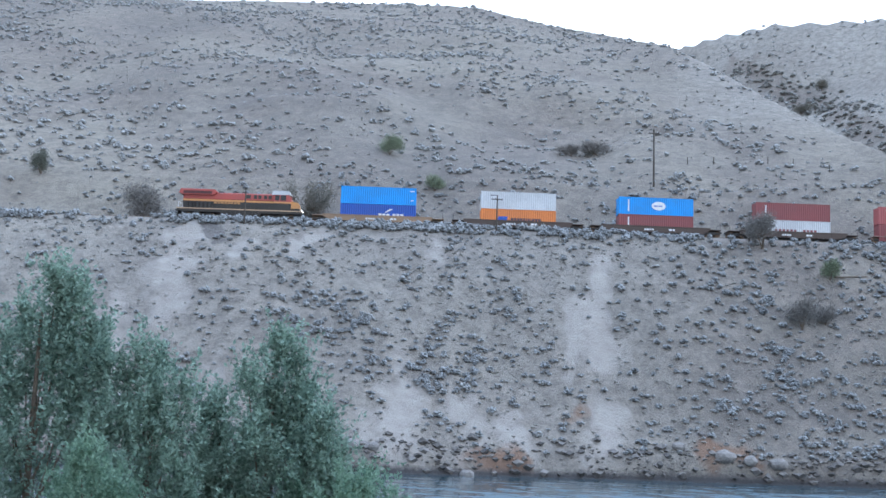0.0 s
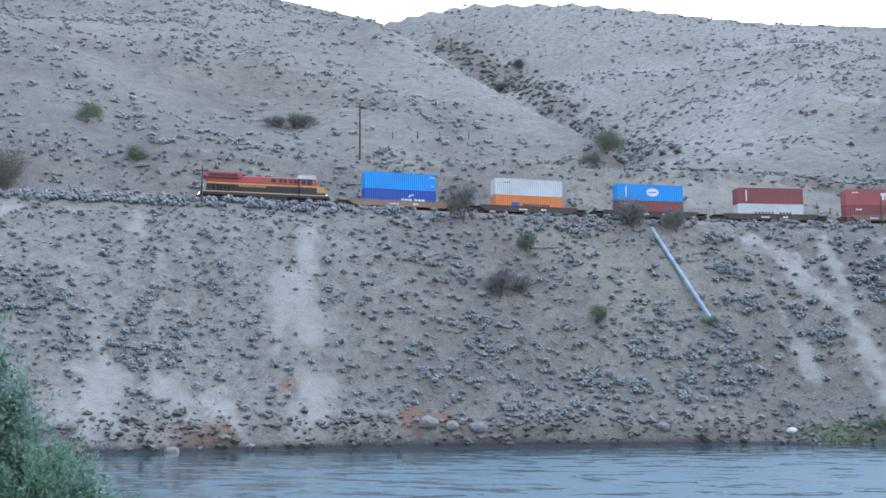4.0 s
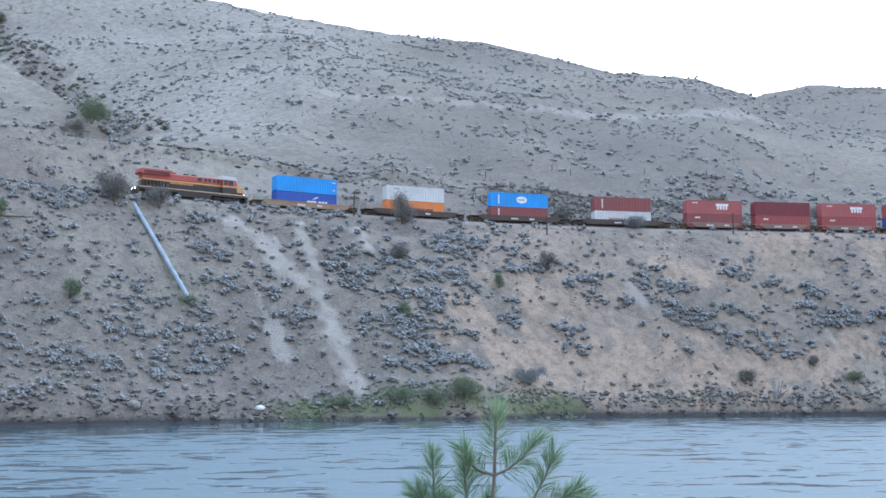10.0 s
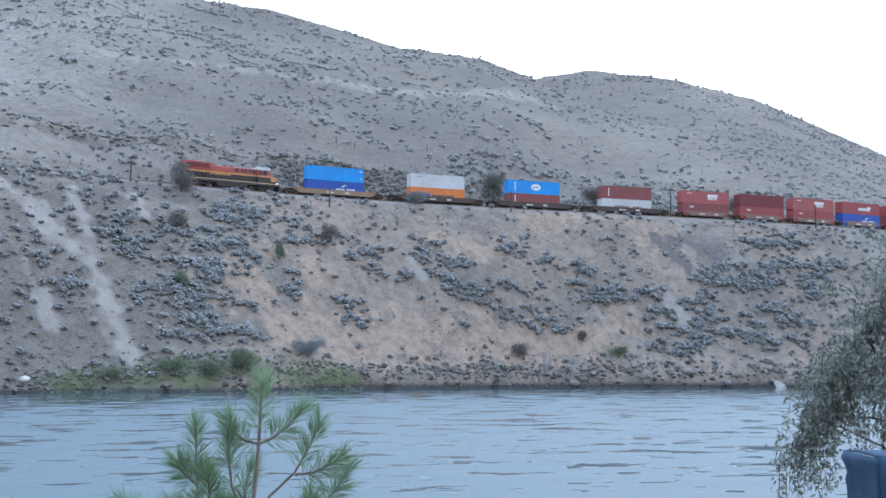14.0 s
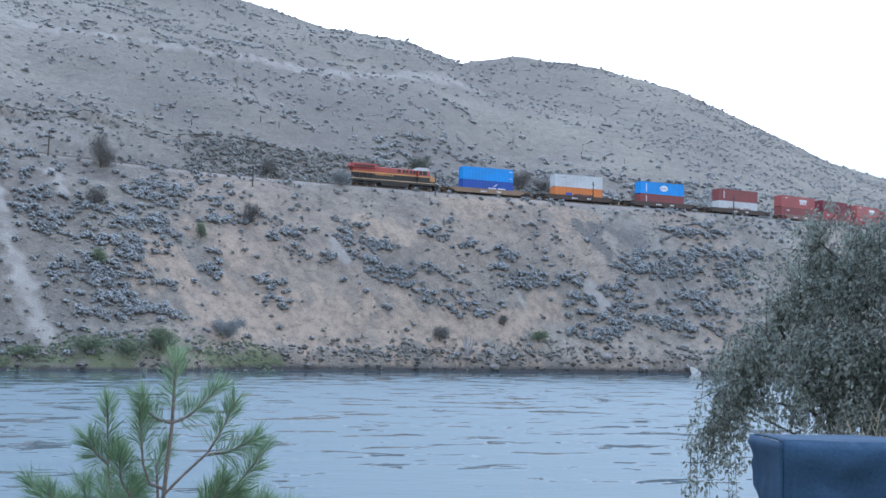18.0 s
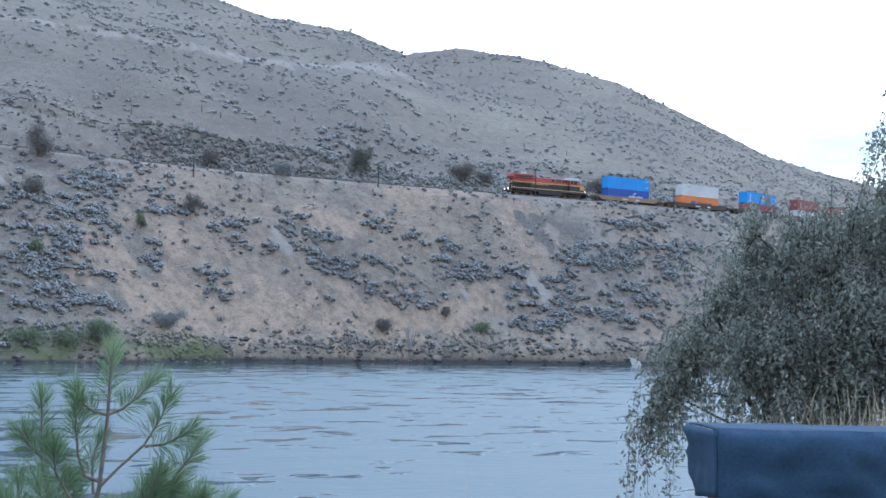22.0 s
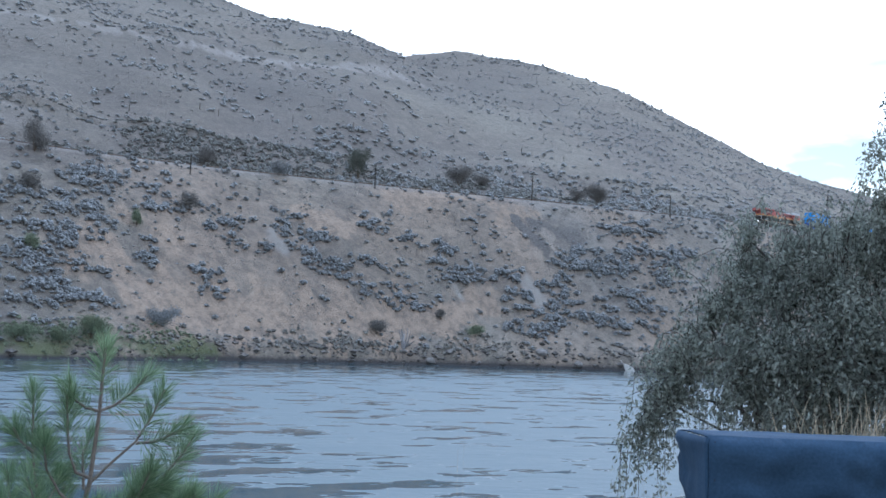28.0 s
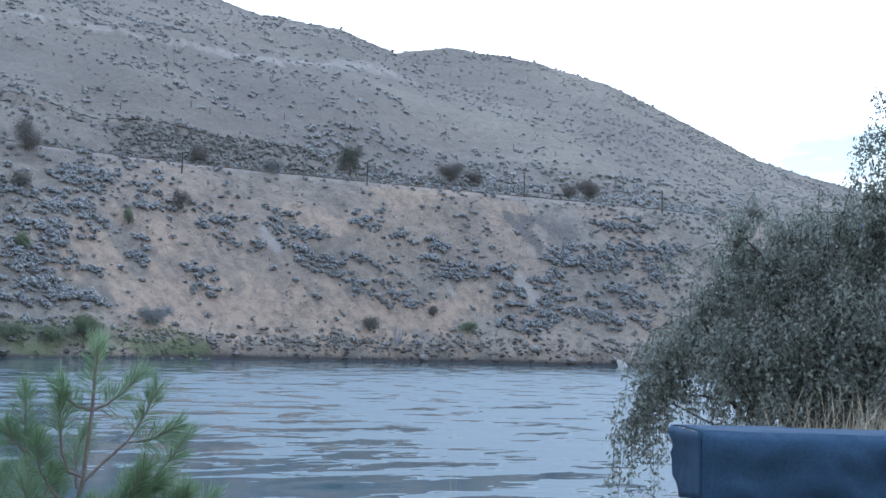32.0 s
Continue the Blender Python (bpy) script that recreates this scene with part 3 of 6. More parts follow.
# ---- the railway ----
def track_at(s):
    return np.interp(s, TS, TX), np.interp(s, TS, TY), np.interp(s, TS, TH)


def build_railway():
    line = thing("railway_track", "single railway track on a gravel bench cut into the hillside", "railway", kind="structure")
    for side in (-0.7525, 0.7525):
        s = np.arange(-200, 560, 2.0)
        x, y, th = track_at(s)
        nx, ny = -np.sin(th), np.cos(th)
        ring = ((-0.07, -0.17), (0.07, -0.17), (0.035, 0.0), (-0.035, 0.0))
        v = np.concatenate([np.stack([x + nx * (side + o), y + ny * (side + o), RAIL_Z + dz + 0 * x], 1) for o, dz in ring])
        m = len(s)
        f = []
        for k in range(4):
            a, b = k * m, ((k + 1) % 4) * m
            i = np.arange(m - 1)
            f.append(np.stack([a + i, b + i, b + i + 1, a + i + 1], 1))
        ob = new("rail", raw_mesh("rail", v, np.concatenate(f), RUST_STEEL))
        ob.parent = line
    bm = bmesh.new()
    box(bm, (-0.12, -1.3, -0.36), (0.12, 1.3, -0.16), 0.02)
    first = finish("tie", bm, TIE_WOOD, line)
    rest = []
    for s in np.arange(-110, 430, 0.6):
        x, y, th = track_at(s)
        rest.append((float(x), float(y), float(th)))
    near = [p for p in rest if 20 < p[0] < 200]
    near = near[::2][:150]
    for k, (x, y, th) in enumerate(near):
        ob = first if k == 0 else new("tie", first.data)
        ob.parent = line
        ob.matrix_basis = Matrix.Translation((x, y, RAIL_Z)) @ Matrix.Rotation(th, 4, "Z")
    others = [p for p in rest if p not in near]
    base = np.array([v.co for v in first.data.vertices])
    quads = np.array([list(p.vertices) for p in first.data.polygons if len(p.vertices) == 4])
    vs, fs = [], []
    for k, (x, y, th) in enumerate(others):
        c, q = math.cos(th), math.sin(th)
        vs.append(np.stack([base[:, 0] * c - base[:, 1] * q + x, base[:, 0] * q + base[:, 1] * c + y, base[:, 2] + RAIL_Z], 1))
        fs.append(quads + k * len(base))
    ob = new("ties", raw_mesh("ties", np.concatenate(vs), np.concatenate(fs), TIE_WOOD))
    ob.parent = line
    tagged(ob, kind="stuff")


build_railway()


# ---- the train ----
def paint(name, colour, rough=0.5):
    dull = tuple(c * 0.72 + 0.02 for c in colour)
    return surface(name, dull, colour, 2.5, rough, 0.05, 14)


P_BLUE, P_NAVY, P_WHITE, P_ORANGE = paint("bright_blue", (0.012, 0.33, 0.85)), paint("deep_blue", (0.015, 0.09, 0.45)), paint("box_white", (0.66, 0.67, 0.68)), paint("box_orange", (0.80, 0.24, 0.05))
P_BROWN, P_RED, P_MAROON, P_ROSE = paint("oxide_red", (0.27, 0.065, 0.066)), paint("box_red", (0.36, 0.065, 0.066)), paint("maroon", (0.20, 0.02, 0.035)), paint("faded_red", (0.42, 0.10, 0.098))
P_GREY_CAR = paint("car_brown", (0.10, 0.07, 0.055), 0.7)
P_CAR_RED = paint("car_faded_red", (0.30, 0.19, 0.16), 0.7)
P_TAN_CAR = paint("car_tan", (0.36, 0.24, 0.15), 0.7)
L_RED, L_YELLOW, L_BLACK = paint("loco_red", (0.48, 0.085, 0.068), 0.45), paint("loco_yellow", (0.72, 0.34, 0.11), 0.45), paint("loco_black", (0.030, 0.024, 0.018), 0.5)
L_SILL, L_GRILLE, L_PINK = paint("loco_sill", (0.62, 0.42, 0.26), 0.5), paint("loco_grille", (0.085, 0.02, 0.02), 0.6), paint("loco_roof", (0.52, 0.33, 0.31), 0.6)
MARK_WHITE = surface("marking_white", (0.70, 0.70, 0.70), (0.82, 0.82, 0.82), 0.5, 0.6)
MARK_BLUE = surface("marking_blue", (0.03, 0.09, 0.42), (0.04, 0.12, 0.5), 0.5, 0.6)
MARK_DARK = surface("marking_dark", (0.06, 0.05, 0.07), (0.10, 0.08, 0.10), 0.5, 0.6)
GLASS = surface("dark_glass", (0.012, 0.014, 0.016), (0.02, 0.022, 0.025), 1.0, 0.08)
LAMP = bpy.data.materials.new("lit_lamp")
LAMP.use_nodes = True
LAMP.node_tree.nodes["Principled BSDF"].inputs["Emission Color"].default_value = (1, 0.97, 0.9, 1)
LAMP.node_tree.nodes["Principled BSDF"].inputs["Emission Strength"].default_value = 10.0

DIM_LAMP = LAMP.copy()
DIM_LAMP.name = "faint_lamp"
DIM_LAMP.node_tree.nodes["Principled BSDF"].inputs["Emission Strength"].default_value = 3.0

BOX_L, BOX_H, BOX_W = 12.19, 2.896, 2.438
TRUE_L, TRUE_H = 11.95, 2.80


def corrugated(bm, y, out, z0, z1, ribs=34):
    """A wall of pressed ribs along x, facing out."""
    x0, x1 = -BOX_L / 2 + 0.14, BOX_L / 2 - 0.14
    step = (x1 - x0) / ribs
    xs, ds = [], []
    for i in range(ribs):
        a = x0 + i * step
        xs += [a, a + step * 0.3, a + step * 0.5, a + step * 0.8]
        ds += [0, 0, -0.036, -0.036]
    xs.append(x1), ds.append(0)
    low = [bm.verts.new((a, y + out * d, z0)) for a, d in zip(xs, ds)]
    top = [bm.verts.new((a, y + out * d, z1)) for a, d in zip(xs, ds)]
    for i in range(len(xs) - 1):
        bm.faces.new((low[i], low[i + 1], top[i + 1], top[i]) if out < 0 else (low[i + 1], low[i], top[i], top[i + 1]))


def bars(bm, x, z, widths, height, y=-1.232, gap=0.09):
    """A row of plain bars that stands for a line of writing."""
    for w in widths:
        box(bm, (x, y, z), (x + w, y + 0.012, z + height))
        x += w + gap
    return x


def container(label, colour, marks):
    ob = thing("shipping_container", label, "container", group="containers on the train")
    w, h, l = BOX_W / 2, BOX_H, BOX_L / 2
    bm = bmesh.new()
    corrugated(bm, -w + 0.02, -1, 0.16, h - 0.09)
    part("side_wall", bm, colour, ob)
    bm = bmesh.new()
    corrugated(bm, w - 0.02, 1, 0.16, h - 0.09)
    part("side_wall", bm, colour, ob)
    bm = bmesh.new()
    box(bm, (-l + 0.1, -w + 0.06, h - 0.07), (l - 0.1, w - 0.06, h - 0.025))
    part("roof", bm, colour, ob)
    bm = bmesh.new()
    box(bm, (-l + 0.05, -w + 0.1, 0.12), (-l + 0.11, w - 0.1, h - 0.1), 0.01)
    part("front_wall", bm, colour, ob)
    for sy in (-1, 1):
        bm = bmesh.new()
        box(bm, (l - 0.12, min(0.01 * sy, sy * (w - 0.1)), 0.14), (l - 0.06, max(0.01 * sy, sy * (w - 0.1)), h - 0.12), 0.01)
        for dx in (0.35, 0.8):
            tube(bm, (l - 0.04, sy * dx, 0.1), (l - 0.04, sy * dx, h - 0.1), 0.018, sides=6)
        part("door", bm, colour, ob)
    for sx in (-1, 1):
        for sy in (-1, 1):
            bm = bmesh.new()
            box(bm, (sx * l - 0.16 * (sx > 0), sy * w - 0.16 * (sy > 0), 0), (sx * l + 0.16 * (sx < 0), sy * w + 0.16 * (sy < 0), h), 0.02)
            part("corner_post", bm, colour, ob)
    for z0, z1 in ((0, 0.16), (h - 0.1, h - 0.01)):
        for sy in (-1, 1):
            bm = bmesh.new()
            box(bm, (-l + 0.16, sy * w - 0.08 * (sy > 0), z0), (l - 0.16, sy * w + 0.08 * (sy < 0), z1), 0.01)
            part("side_rail", bm, colour, ob)
    if marks:
        marks(ob)
    for o in ob.children_recursive:
        o.data.transform(Matrix.Diagonal((TRUE_L / BOX_L, 1, TRUE_H / BOX_H, 1)))
    return ob


def mark(ob, bm, material=None, label=""):
    tagged(part("marking", bm, material or MARK_WHITE, ob, label), kind="stuff")


def m_wave(ob):
    bm = bmesh.new()
    x = bars(bm, 0.1, 0.75, (0.5, 0.5, 0.5), 0.62, gap=0.14)
    bars(bm, x + 0.35, 0.75, (0.5, 0.5, 0.5), 0.62, gap=0.14)
    mark(ob, bm, label="white lettering bars")
    bm = bmesh.new()
    pts = [(1.2 + 1.1 * q, 1.62 + 0.55 * math.sin(q * 1.9)) for q in np.linspace(0, 1, 7)]
    extrude(bm, pts + [(x, z - 0.26 * math.sin(math.pi * (k + 1) / 8)) for k, (x, z) in list(enumerate(pts))[::-1]], -1.232, -1.222)
    mark(ob, bm, label="white swoosh")


def m_end_number(ob):
    bm = bmesh.new()
    bars(bm, 5.1, 2.2, (0.12, 0.12, 0.12, 0.2), 0.2, gap=0.05)
    bars(bm, 5.25, 0.7, (0.12, 0.12, 0.12), 0.18, gap=0.05)
    mark(ob, bm)


def m_small(ob):
    bm = bmesh.new()
    bars(bm, -4.6, 2.15, (0.25, 0.25, 0.25, 0.25), 0.14, gap=0.06)
    mark(ob, bm, MARK_DARK)


def m_orange(ob):
    bm = bmesh.new()
    extrude(bm, [(-3.4, 0.75), (-1.9, 0.75), (-1.7, 1.65), (-3.2, 1.65)], -1.232, -1.222)
    mark(ob, bm, MARK_BLUE, "blue slanted square")
    bm = bmesh.new()
    bars(bm, -1.2, 0.75, (0.42, 0.38, 0.4, 0.38, 0.36, 0.2, 0.34, 0.16, 0.4, 0.38, 0.42), 0.7, gap=0.1)
    mark(ob, bm, MARK_DARK, "dark lettering bars")


def m_badge(ob):
    bm = bmesh.new()
    extrude(bm, [(0.4 + 1.15 * math.cos(a), 1.5 + 0.72 * math.sin(a)) for a in np.linspace(0, 2 * math.pi, 25)[:-1]], -1.232, -1.222)
    mark(ob, bm, label="white oval badge")
    bm = bmesh.new()
    bars(bm, -0.35, 1.38, (0.28, 0.24, 0.28, 0.24), 0.22, -1.238, 0.1)
    mark(ob, bm, MARK_BLUE)
    m_stripe(ob)


def m_stripe(ob):
    bm = bmesh.new()
    box(bm, (-4.62, -1.232, 0.5), (-4.40, -1.222, 2.45))
    mark(ob, bm, label="white upright stripe")


def m_white_text(ob):
    bm = bmesh.new()
    bars(bm, -3.0, 0.9, (0.4,) * 6, 0.5, gap=0.22)
    bars(bm, 1.6, 0.9, (0.4,) * 4, 0.5, gap=0.2)
    mark(ob, bm, P_BROWN, "faded red lettering bars")


def m_castle(ob):
    bm = bmesh.new()
    for k in range(4):
        box(bm, (0.55 + k * 0.62, -1.232, 0.95), (0.95 + k * 0.62, -1.222, 1.75))
    box(bm, (0.3, -1.232, 1.7), (3.1, -1.222, 2.2))
    mark(ob, bm, label="white logo of joined blocks")
    bm = bmesh.new()
    bars(bm, -4.9, 2.2, (0.3, 0.3, 0.3), 0.2)
    mark(ob, bm)


def m_low_text(ob):
    bm = bmesh.new()
    bars(bm, -4.3, 1.9, (0.3, 0.3, 0.3), 0.32, gap=0.08)
    mark(ob, bm)


def m_wide_text(ob):
    bm = bmesh.new()
    x = bars(bm, -0.9, 0.95, (0.35, 0.6, 0.5, 0.55, 0.5, 0.7), 0.62, gap=0.12)
    box(bm, (x - 1.1, -1.232, 1.55), (x + 0.1, -1.222, 1.95))
    mark(ob, bm, label="white lettering bars")


def wheelset(bm, x):
    for sy in (-1, 1):
        tube(bm, (x, sy * 0.69, 0.46), (x, sy * 0.82, 0.46), 0.46, 0.46, 16)
    tube(bm, (x, -0.7, 0.46), (x, 0.7, 0.46), 0.09, sides=8)


def bogie(parent, x, axles=(-0.9, 0.9)):
    bm = bmesh.new()
    for sy in (-1, 1):
        box(bm, (x + axles[0] - 0.35, sy * 0.95 - 0.09, 0.42), (x + axles[-1] + 0.35, sy * 0.95 + 0.09, 0.72), 0.04)
        box(bm, (x - 0.42, sy * 0.95 - 0.12, 0.25), (x + 0.42, sy * 0.95 + 0.12, 0.8), 0.05)
    box(bm, (x - 0.25, -1.0, 0.5), (x + 0.25, 1.0, 0.8), 0.03)
    frame_part = part("truck", bm, STEEL, parent)
    for a in axles:
        bm = bmesh.new()
        wheelset(bm, x + a)
        part("wheelset", bm, RUST_STEEL, frame_part)


def well_car(length, colour, label):
    """A skeleton car whose containers sink between two deep side sills."""
    ob = thing("well_car", label, "railway car", group="well cars of the train")
    half = length / 2
    deck = half - 2.7
    for sy in (-1, 1):
        bm = bmesh.new()
        extrude(bm, [(-deck - 0.6, 1.0), (-deck + 0.6, 0.34), (deck - 0.6, 0.34), (deck + 0.6, 1.0), (deck + 0.6, 1.28), (-deck - 0.6, 1.28)], sy * 1.36 - 0.07, sy * 1.36 + 0.07)
        for k in range(13):
            x = -deck + 0.8 + k * (2 * deck - 1.6) / 12
            box(bm, (x - 0.04, sy * 1.45 - 0.03, 0.36), (x + 0.04, sy * 1.45 + 0.03, 1.24))
        box(bm, (-deck - 0.5, sy * 1.44 - 0.05, 1.2), (deck + 0.5, sy * 1.44 + 0.05, 1.32), 0.01)
        part("side_sill", bm, colour, ob)
    bm = bmesh.new()
    box(bm, (-deck, -1.29, 0.26), (deck, 1.29, 0.33))
    part("well_floor", bm, STEEL, ob)
    for sx in (-1, 1):
        bm = bmesh.new()
        lo, hi = sorted((sx * (deck + 0.2), sx * (half - 0.35)))
        box(bm, (lo, -1.3, 1.02), (hi, 1.3, 1.14), 0.02)
        box(bm, (lo, -0.3, 0.7), (hi, 0.3, 1.02), 0.02)
        part("end_platform", bm, colour, ob)
        bm = bmesh.new()
        lo, hi = sorted((sx * (half - 0.4), sx * (half + 0.02)))
        box(bm, (lo, -0.13, 0.72), (hi, 0.13, 0.98), 0.03)
        part("coupler", bm, STEEL, ob)
        bm = bmesh.new()
        for yy in (-1.25, 1.25):
            tube(bm, (sx * (half - 0.5), yy, 1.1), (sx * (half - 0.5), yy, 2.0), 0.025, sides=6)
        tube(bm, (sx * (half - 0.5), -1.25, 2.0), (sx * (half - 0.5), 1.25, 2.0), 0.025, sides=6)
        part("handrail", bm, STEEL, ob)
        bogie(ob, sx * (half - 1.75))
    bm = bmesh.new()
    bars(bm, -1.9, 0.6, (0.3, 0.3, 0.3, 0.3), 0.26, -1.494)
    bars(bm, 2.0, 0.62, (0.5, 0.35), 0.3, -1.494)
    tagged(part("reporting_marks", bm, MARK_WHITE, ob, "pale stencilled bars"), kind="stuff")
    return ob


def locomotive():
    """A six-axle freight locomotive; its nose points along +x, its long hood back along -x."""
    ob = thing("locomotive", "red, yellow and black diesel freight locomotive ending the train", "locomotive")
    bm = bmesh.new()
    extrude(bm, [(-10.4, 1.05), (-10.4, 1.45), (10.4, 1.45), (10.4, 1.05), (7.9, 0.95), (-7.9, 0.95)], -1.52, 1.52)
    part("frame_sill", bm, L_BLACK, ob, "black frame and walkway")
    for sy in (-1, 1):
        bm = bmesh.new()
        box(bm, (-10.45, sy * 1.53 - 0.025, 1.36), (10.45, sy * 1.53 + 0.025, 1.52))
        part("sill_stripe", bm, L_SILL, ob, "pale yellow edge stripe")
    bm = bmesh.new()
    box(bm, (-9.6, -0.92, 1.5), (5.6, 0.92, 2.78), 0.03)
    part("hood_lower", bm, L_BLACK, ob, "black lower hood")
    for k in range(18):
        x = -9.3 + k * 0.8
        for sy in (-1, 1):
            bm = bmesh.new()
            box(bm, (x, sy * 0.93 - 0.025, 1.6), (x + 0.62, sy * 0.93 + 0.025, 2.34), 0.008)
            part("access_door", bm, L_BLACK, ob)
    for k in range(7):
        bm = bmesh.new()
        box(bm, (-9.1 + k * 0.62, -1.30, 1.55), (-8.72 + k * 0.62, -0.95, 2.62), 0.05)
        part("cooling_box", bm, STEEL, ob)
    bm = bmesh.new()
    bars(bm, -4.4, 2.42, (0.5, 0.42, 0.5, 0.42, 0.3, 0.5, 0.42, 0.5), 0.26, -0.972, 0.12)
    tagged(part("lettering", bm, L_YELLOW, ob, "yellow lettering bars"), kind="stuff")
    bm = bmesh.new()
    box(bm, (-9.62, -0.94, 2.74), (5.65, 0.94, 3.04), 0.02)
    part("hood_stripe", bm, L_YELLOW, ob, "yellow-orange band")
    bm = bmesh.new()
    box(bm, (-9.6, -0.93, 3.04), (5.6, 0.93, 4.16), 0.1)
    part("hood_upper", bm, L_RED, ob, "red upper hood")
    bm = bmesh.new()
    extrude(bm, [(-10.2, 3.95), (-10.0, 4.58), (-4.2, 4.58), (-3.9, 4.2), (-4.4, 3.72), (-9.7, 3.72)], -1.42, 1.42)
    part("radiator_wing", bm, L_RED, ob, "flared red radiator cabinet")
    for sy in (-1, 1):
        bm = bmesh.new()
        box(bm, (-9.5, sy * 1.43 - 0.03, 3.84), (-4.7, sy * 1.43 + 0.03, 4.3))
        part("radiator_grille", bm, L_GRILLE, ob, "dark red grille")
    bm = bmesh.new()
    box(bm, (-9.9, -1.4, 4.58), (-5.4, 1.4, 4.64), 0.02)
    part("radiator_top", bm, L_PINK, ob, "pale radiator top")
    bm = bmesh.new()
    box(bm, (-3.8, -0.6, 4.16), (5.4, 0.6, 4.24), 0.02)
    part("hood_roof", bm, L_PINK, ob, "pale red hood roof")
    for x in (-3.4, -1.0, 0.5):
        bm = bmesh.new()
        tube(bm, (x, 0, 4.24), (x, 0, 4.48), 0.55, 0.52, 14)
        part("roof_fan", bm, STEEL, ob)
    for x0, x1 in ((0.9, 1.7), (2.2, 2.75), (2.95, 3.5), (3.9, 4.45), (4.65, 5.2)):
        for sy in (-1, 1):
            bm = bmesh.new()
            box(bm, (x0, sy * 0.94 - 0.02, 3.35), (x1, sy * 0.94 + 0.02, 3.95))
            part("vent", bm, L_BLACK, ob)
    bm = bmesh.new()
    extrude(bm, [(5.6, 2.7), (5.6, 4.3), (8.1, 4.3), (8.5, 3.4), (8.5, 2.7)], -1.5, 1.5)
    part("cab", bm, L_RED, ob, "red cab")
    bm = bmesh.new()
    box(bm, (5.6, -1.49, 1.5), (8.5, 1.49, 2.7), 0.02)
    part("cab_lower", bm, L_BLACK, ob, "black lower cab side")
    bm = bmesh.new()
    box(bm, (5.58, -1.53, 2.66), (8.52, 1.53, 2.9), 0.01)
    part("cab_stripe", bm, L_YELLOW, ob)
    bm = bmesh.new()
    extrude(bm, [(5.3, 4.02), (5.45, 4.66), (8.15, 4.66), (8.5, 4.02)], -1.54, 1.54)
    part("cab_roof", bm, P_WHITE, ob, "white cab roof")
    for x0, x1 in ((5.85, 6.6), (6.75, 7.7)):
        for sy in (-1, 1):
            bm = bmesh.new()
            box(bm, (x0, sy * 1.515 - 0.012, 3.1), (x1, sy * 1.515 + 0.012, 3.95), 0.01)
            part("cab_window", bm, GLASS, ob)
    bm = bmesh.new()
    extrude(bm, [(8.5, 1.5), (8.5, 3.1), (9.7, 2.9), (9.95, 2.4), (9.95, 1.5)], -1.05, 1.05)
    part("nose", bm, L_YELLOW, ob, "yellow-orange short nose")
    bm = bmesh.new()
    box(bm, (8.52, -1.07, 1.52), (9.98, 1.07, 1.95), 0.01)
    part("nose_band", bm, L_BLACK, ob)
    bm = bmesh.new()
    extrude(bm, [(-2.9, 0.35), (-3.2, 1.0), (3.6, 1.0), (3.3, 0.35)], -1.42, 1.42)
    part("fuel_tank", bm, L_BLACK, ob)
    for x in (-6.6, 6.6):
        bogie(ob, x, (-2.0, 0.0, 2.0))
    for sx in (-1, 1):
        bm = bmesh.new()
        lo, hi = sorted((sx * 10.3, sx * 10.75))
        box(bm, (lo, -1.45, 0.25), (hi, 1.45, 1.3), 0.05)
        part("pilot", bm, L_BLACK, ob)
        bm = bmesh.new()
        lo, hi = sorted((sx * 10.7, sx * 11.3))
        box(bm, (lo, -0.14, 0.75), (hi, 0.14, 1.02), 0.03)
        part("coupler", bm, STEEL, ob)
        bm = bmesh.new()
        lo, hi = sorted((sx * 10.05, sx * 10.3))
        for sy in (-1.4, 1.4):
            tube(bm, (sx * 10.2, sy, 1.45), (sx * 10.2, sy, 2.55), 0.025, sides=6)
        tube(bm, (sx * 10.2, -1.4, 2.5), (sx * 10.2, 1.4, 2.5), 0.025, sides=6)
        part("end_rail", bm, MARK_WHITE, ob)
        for sy in (-1, 1):
            for low in (0.3, 0.8):
                bm = bmesh.new()
                box(bm, (sx * 10.52 - 0.25, sy * 1.05 - 0.35, low), (sx * 10.52 + 0.25, sy * 1.05 + 0.35, low + 0.06))
                part("step", bm, STEEL, ob)
    for sy in (-1, 1):
        bm = bmesh.new()
        for k in range(11):
            tube(bm, (-9.6 + k * 1.5, sy * 1.47, 1.45), (-9.6 + k * 1.5, sy * 1.47, 2.45), 0.02, sides=5)
        tube(bm, (-9.6, sy * 1.47, 2.45), (5.4, sy * 1.47, 2.45), 0.02, sides=5)
        part("side_handrail", bm, STEEL, ob)
    for x, z in ((-10.85, 1.15), (10.3, 1.7)):
        for sy in (-0.75, 0.75):
            bm = bmesh.new()
            bmesh.ops.create_uvsphere(bm, u_segments=10, v_segments=6, radius=0.10, matrix=Matrix.Translation((x, sy, z)))
            part("ditch_light", bm, LAMP if x < 0 else DIM_LAMP, ob, "lit lamp")
    bm = bmesh.new()
    box(bm, (-9.68, -0.2, 3.2), (-9.6, 0.2, 3.6), 0.02)
    part("headlight_housing", bm, STEEL, ob)
    for o in ob.children_recursive:
        o.data.transform(Matrix.Diagonal((0.95, 1, 1, 1)))
    return ob


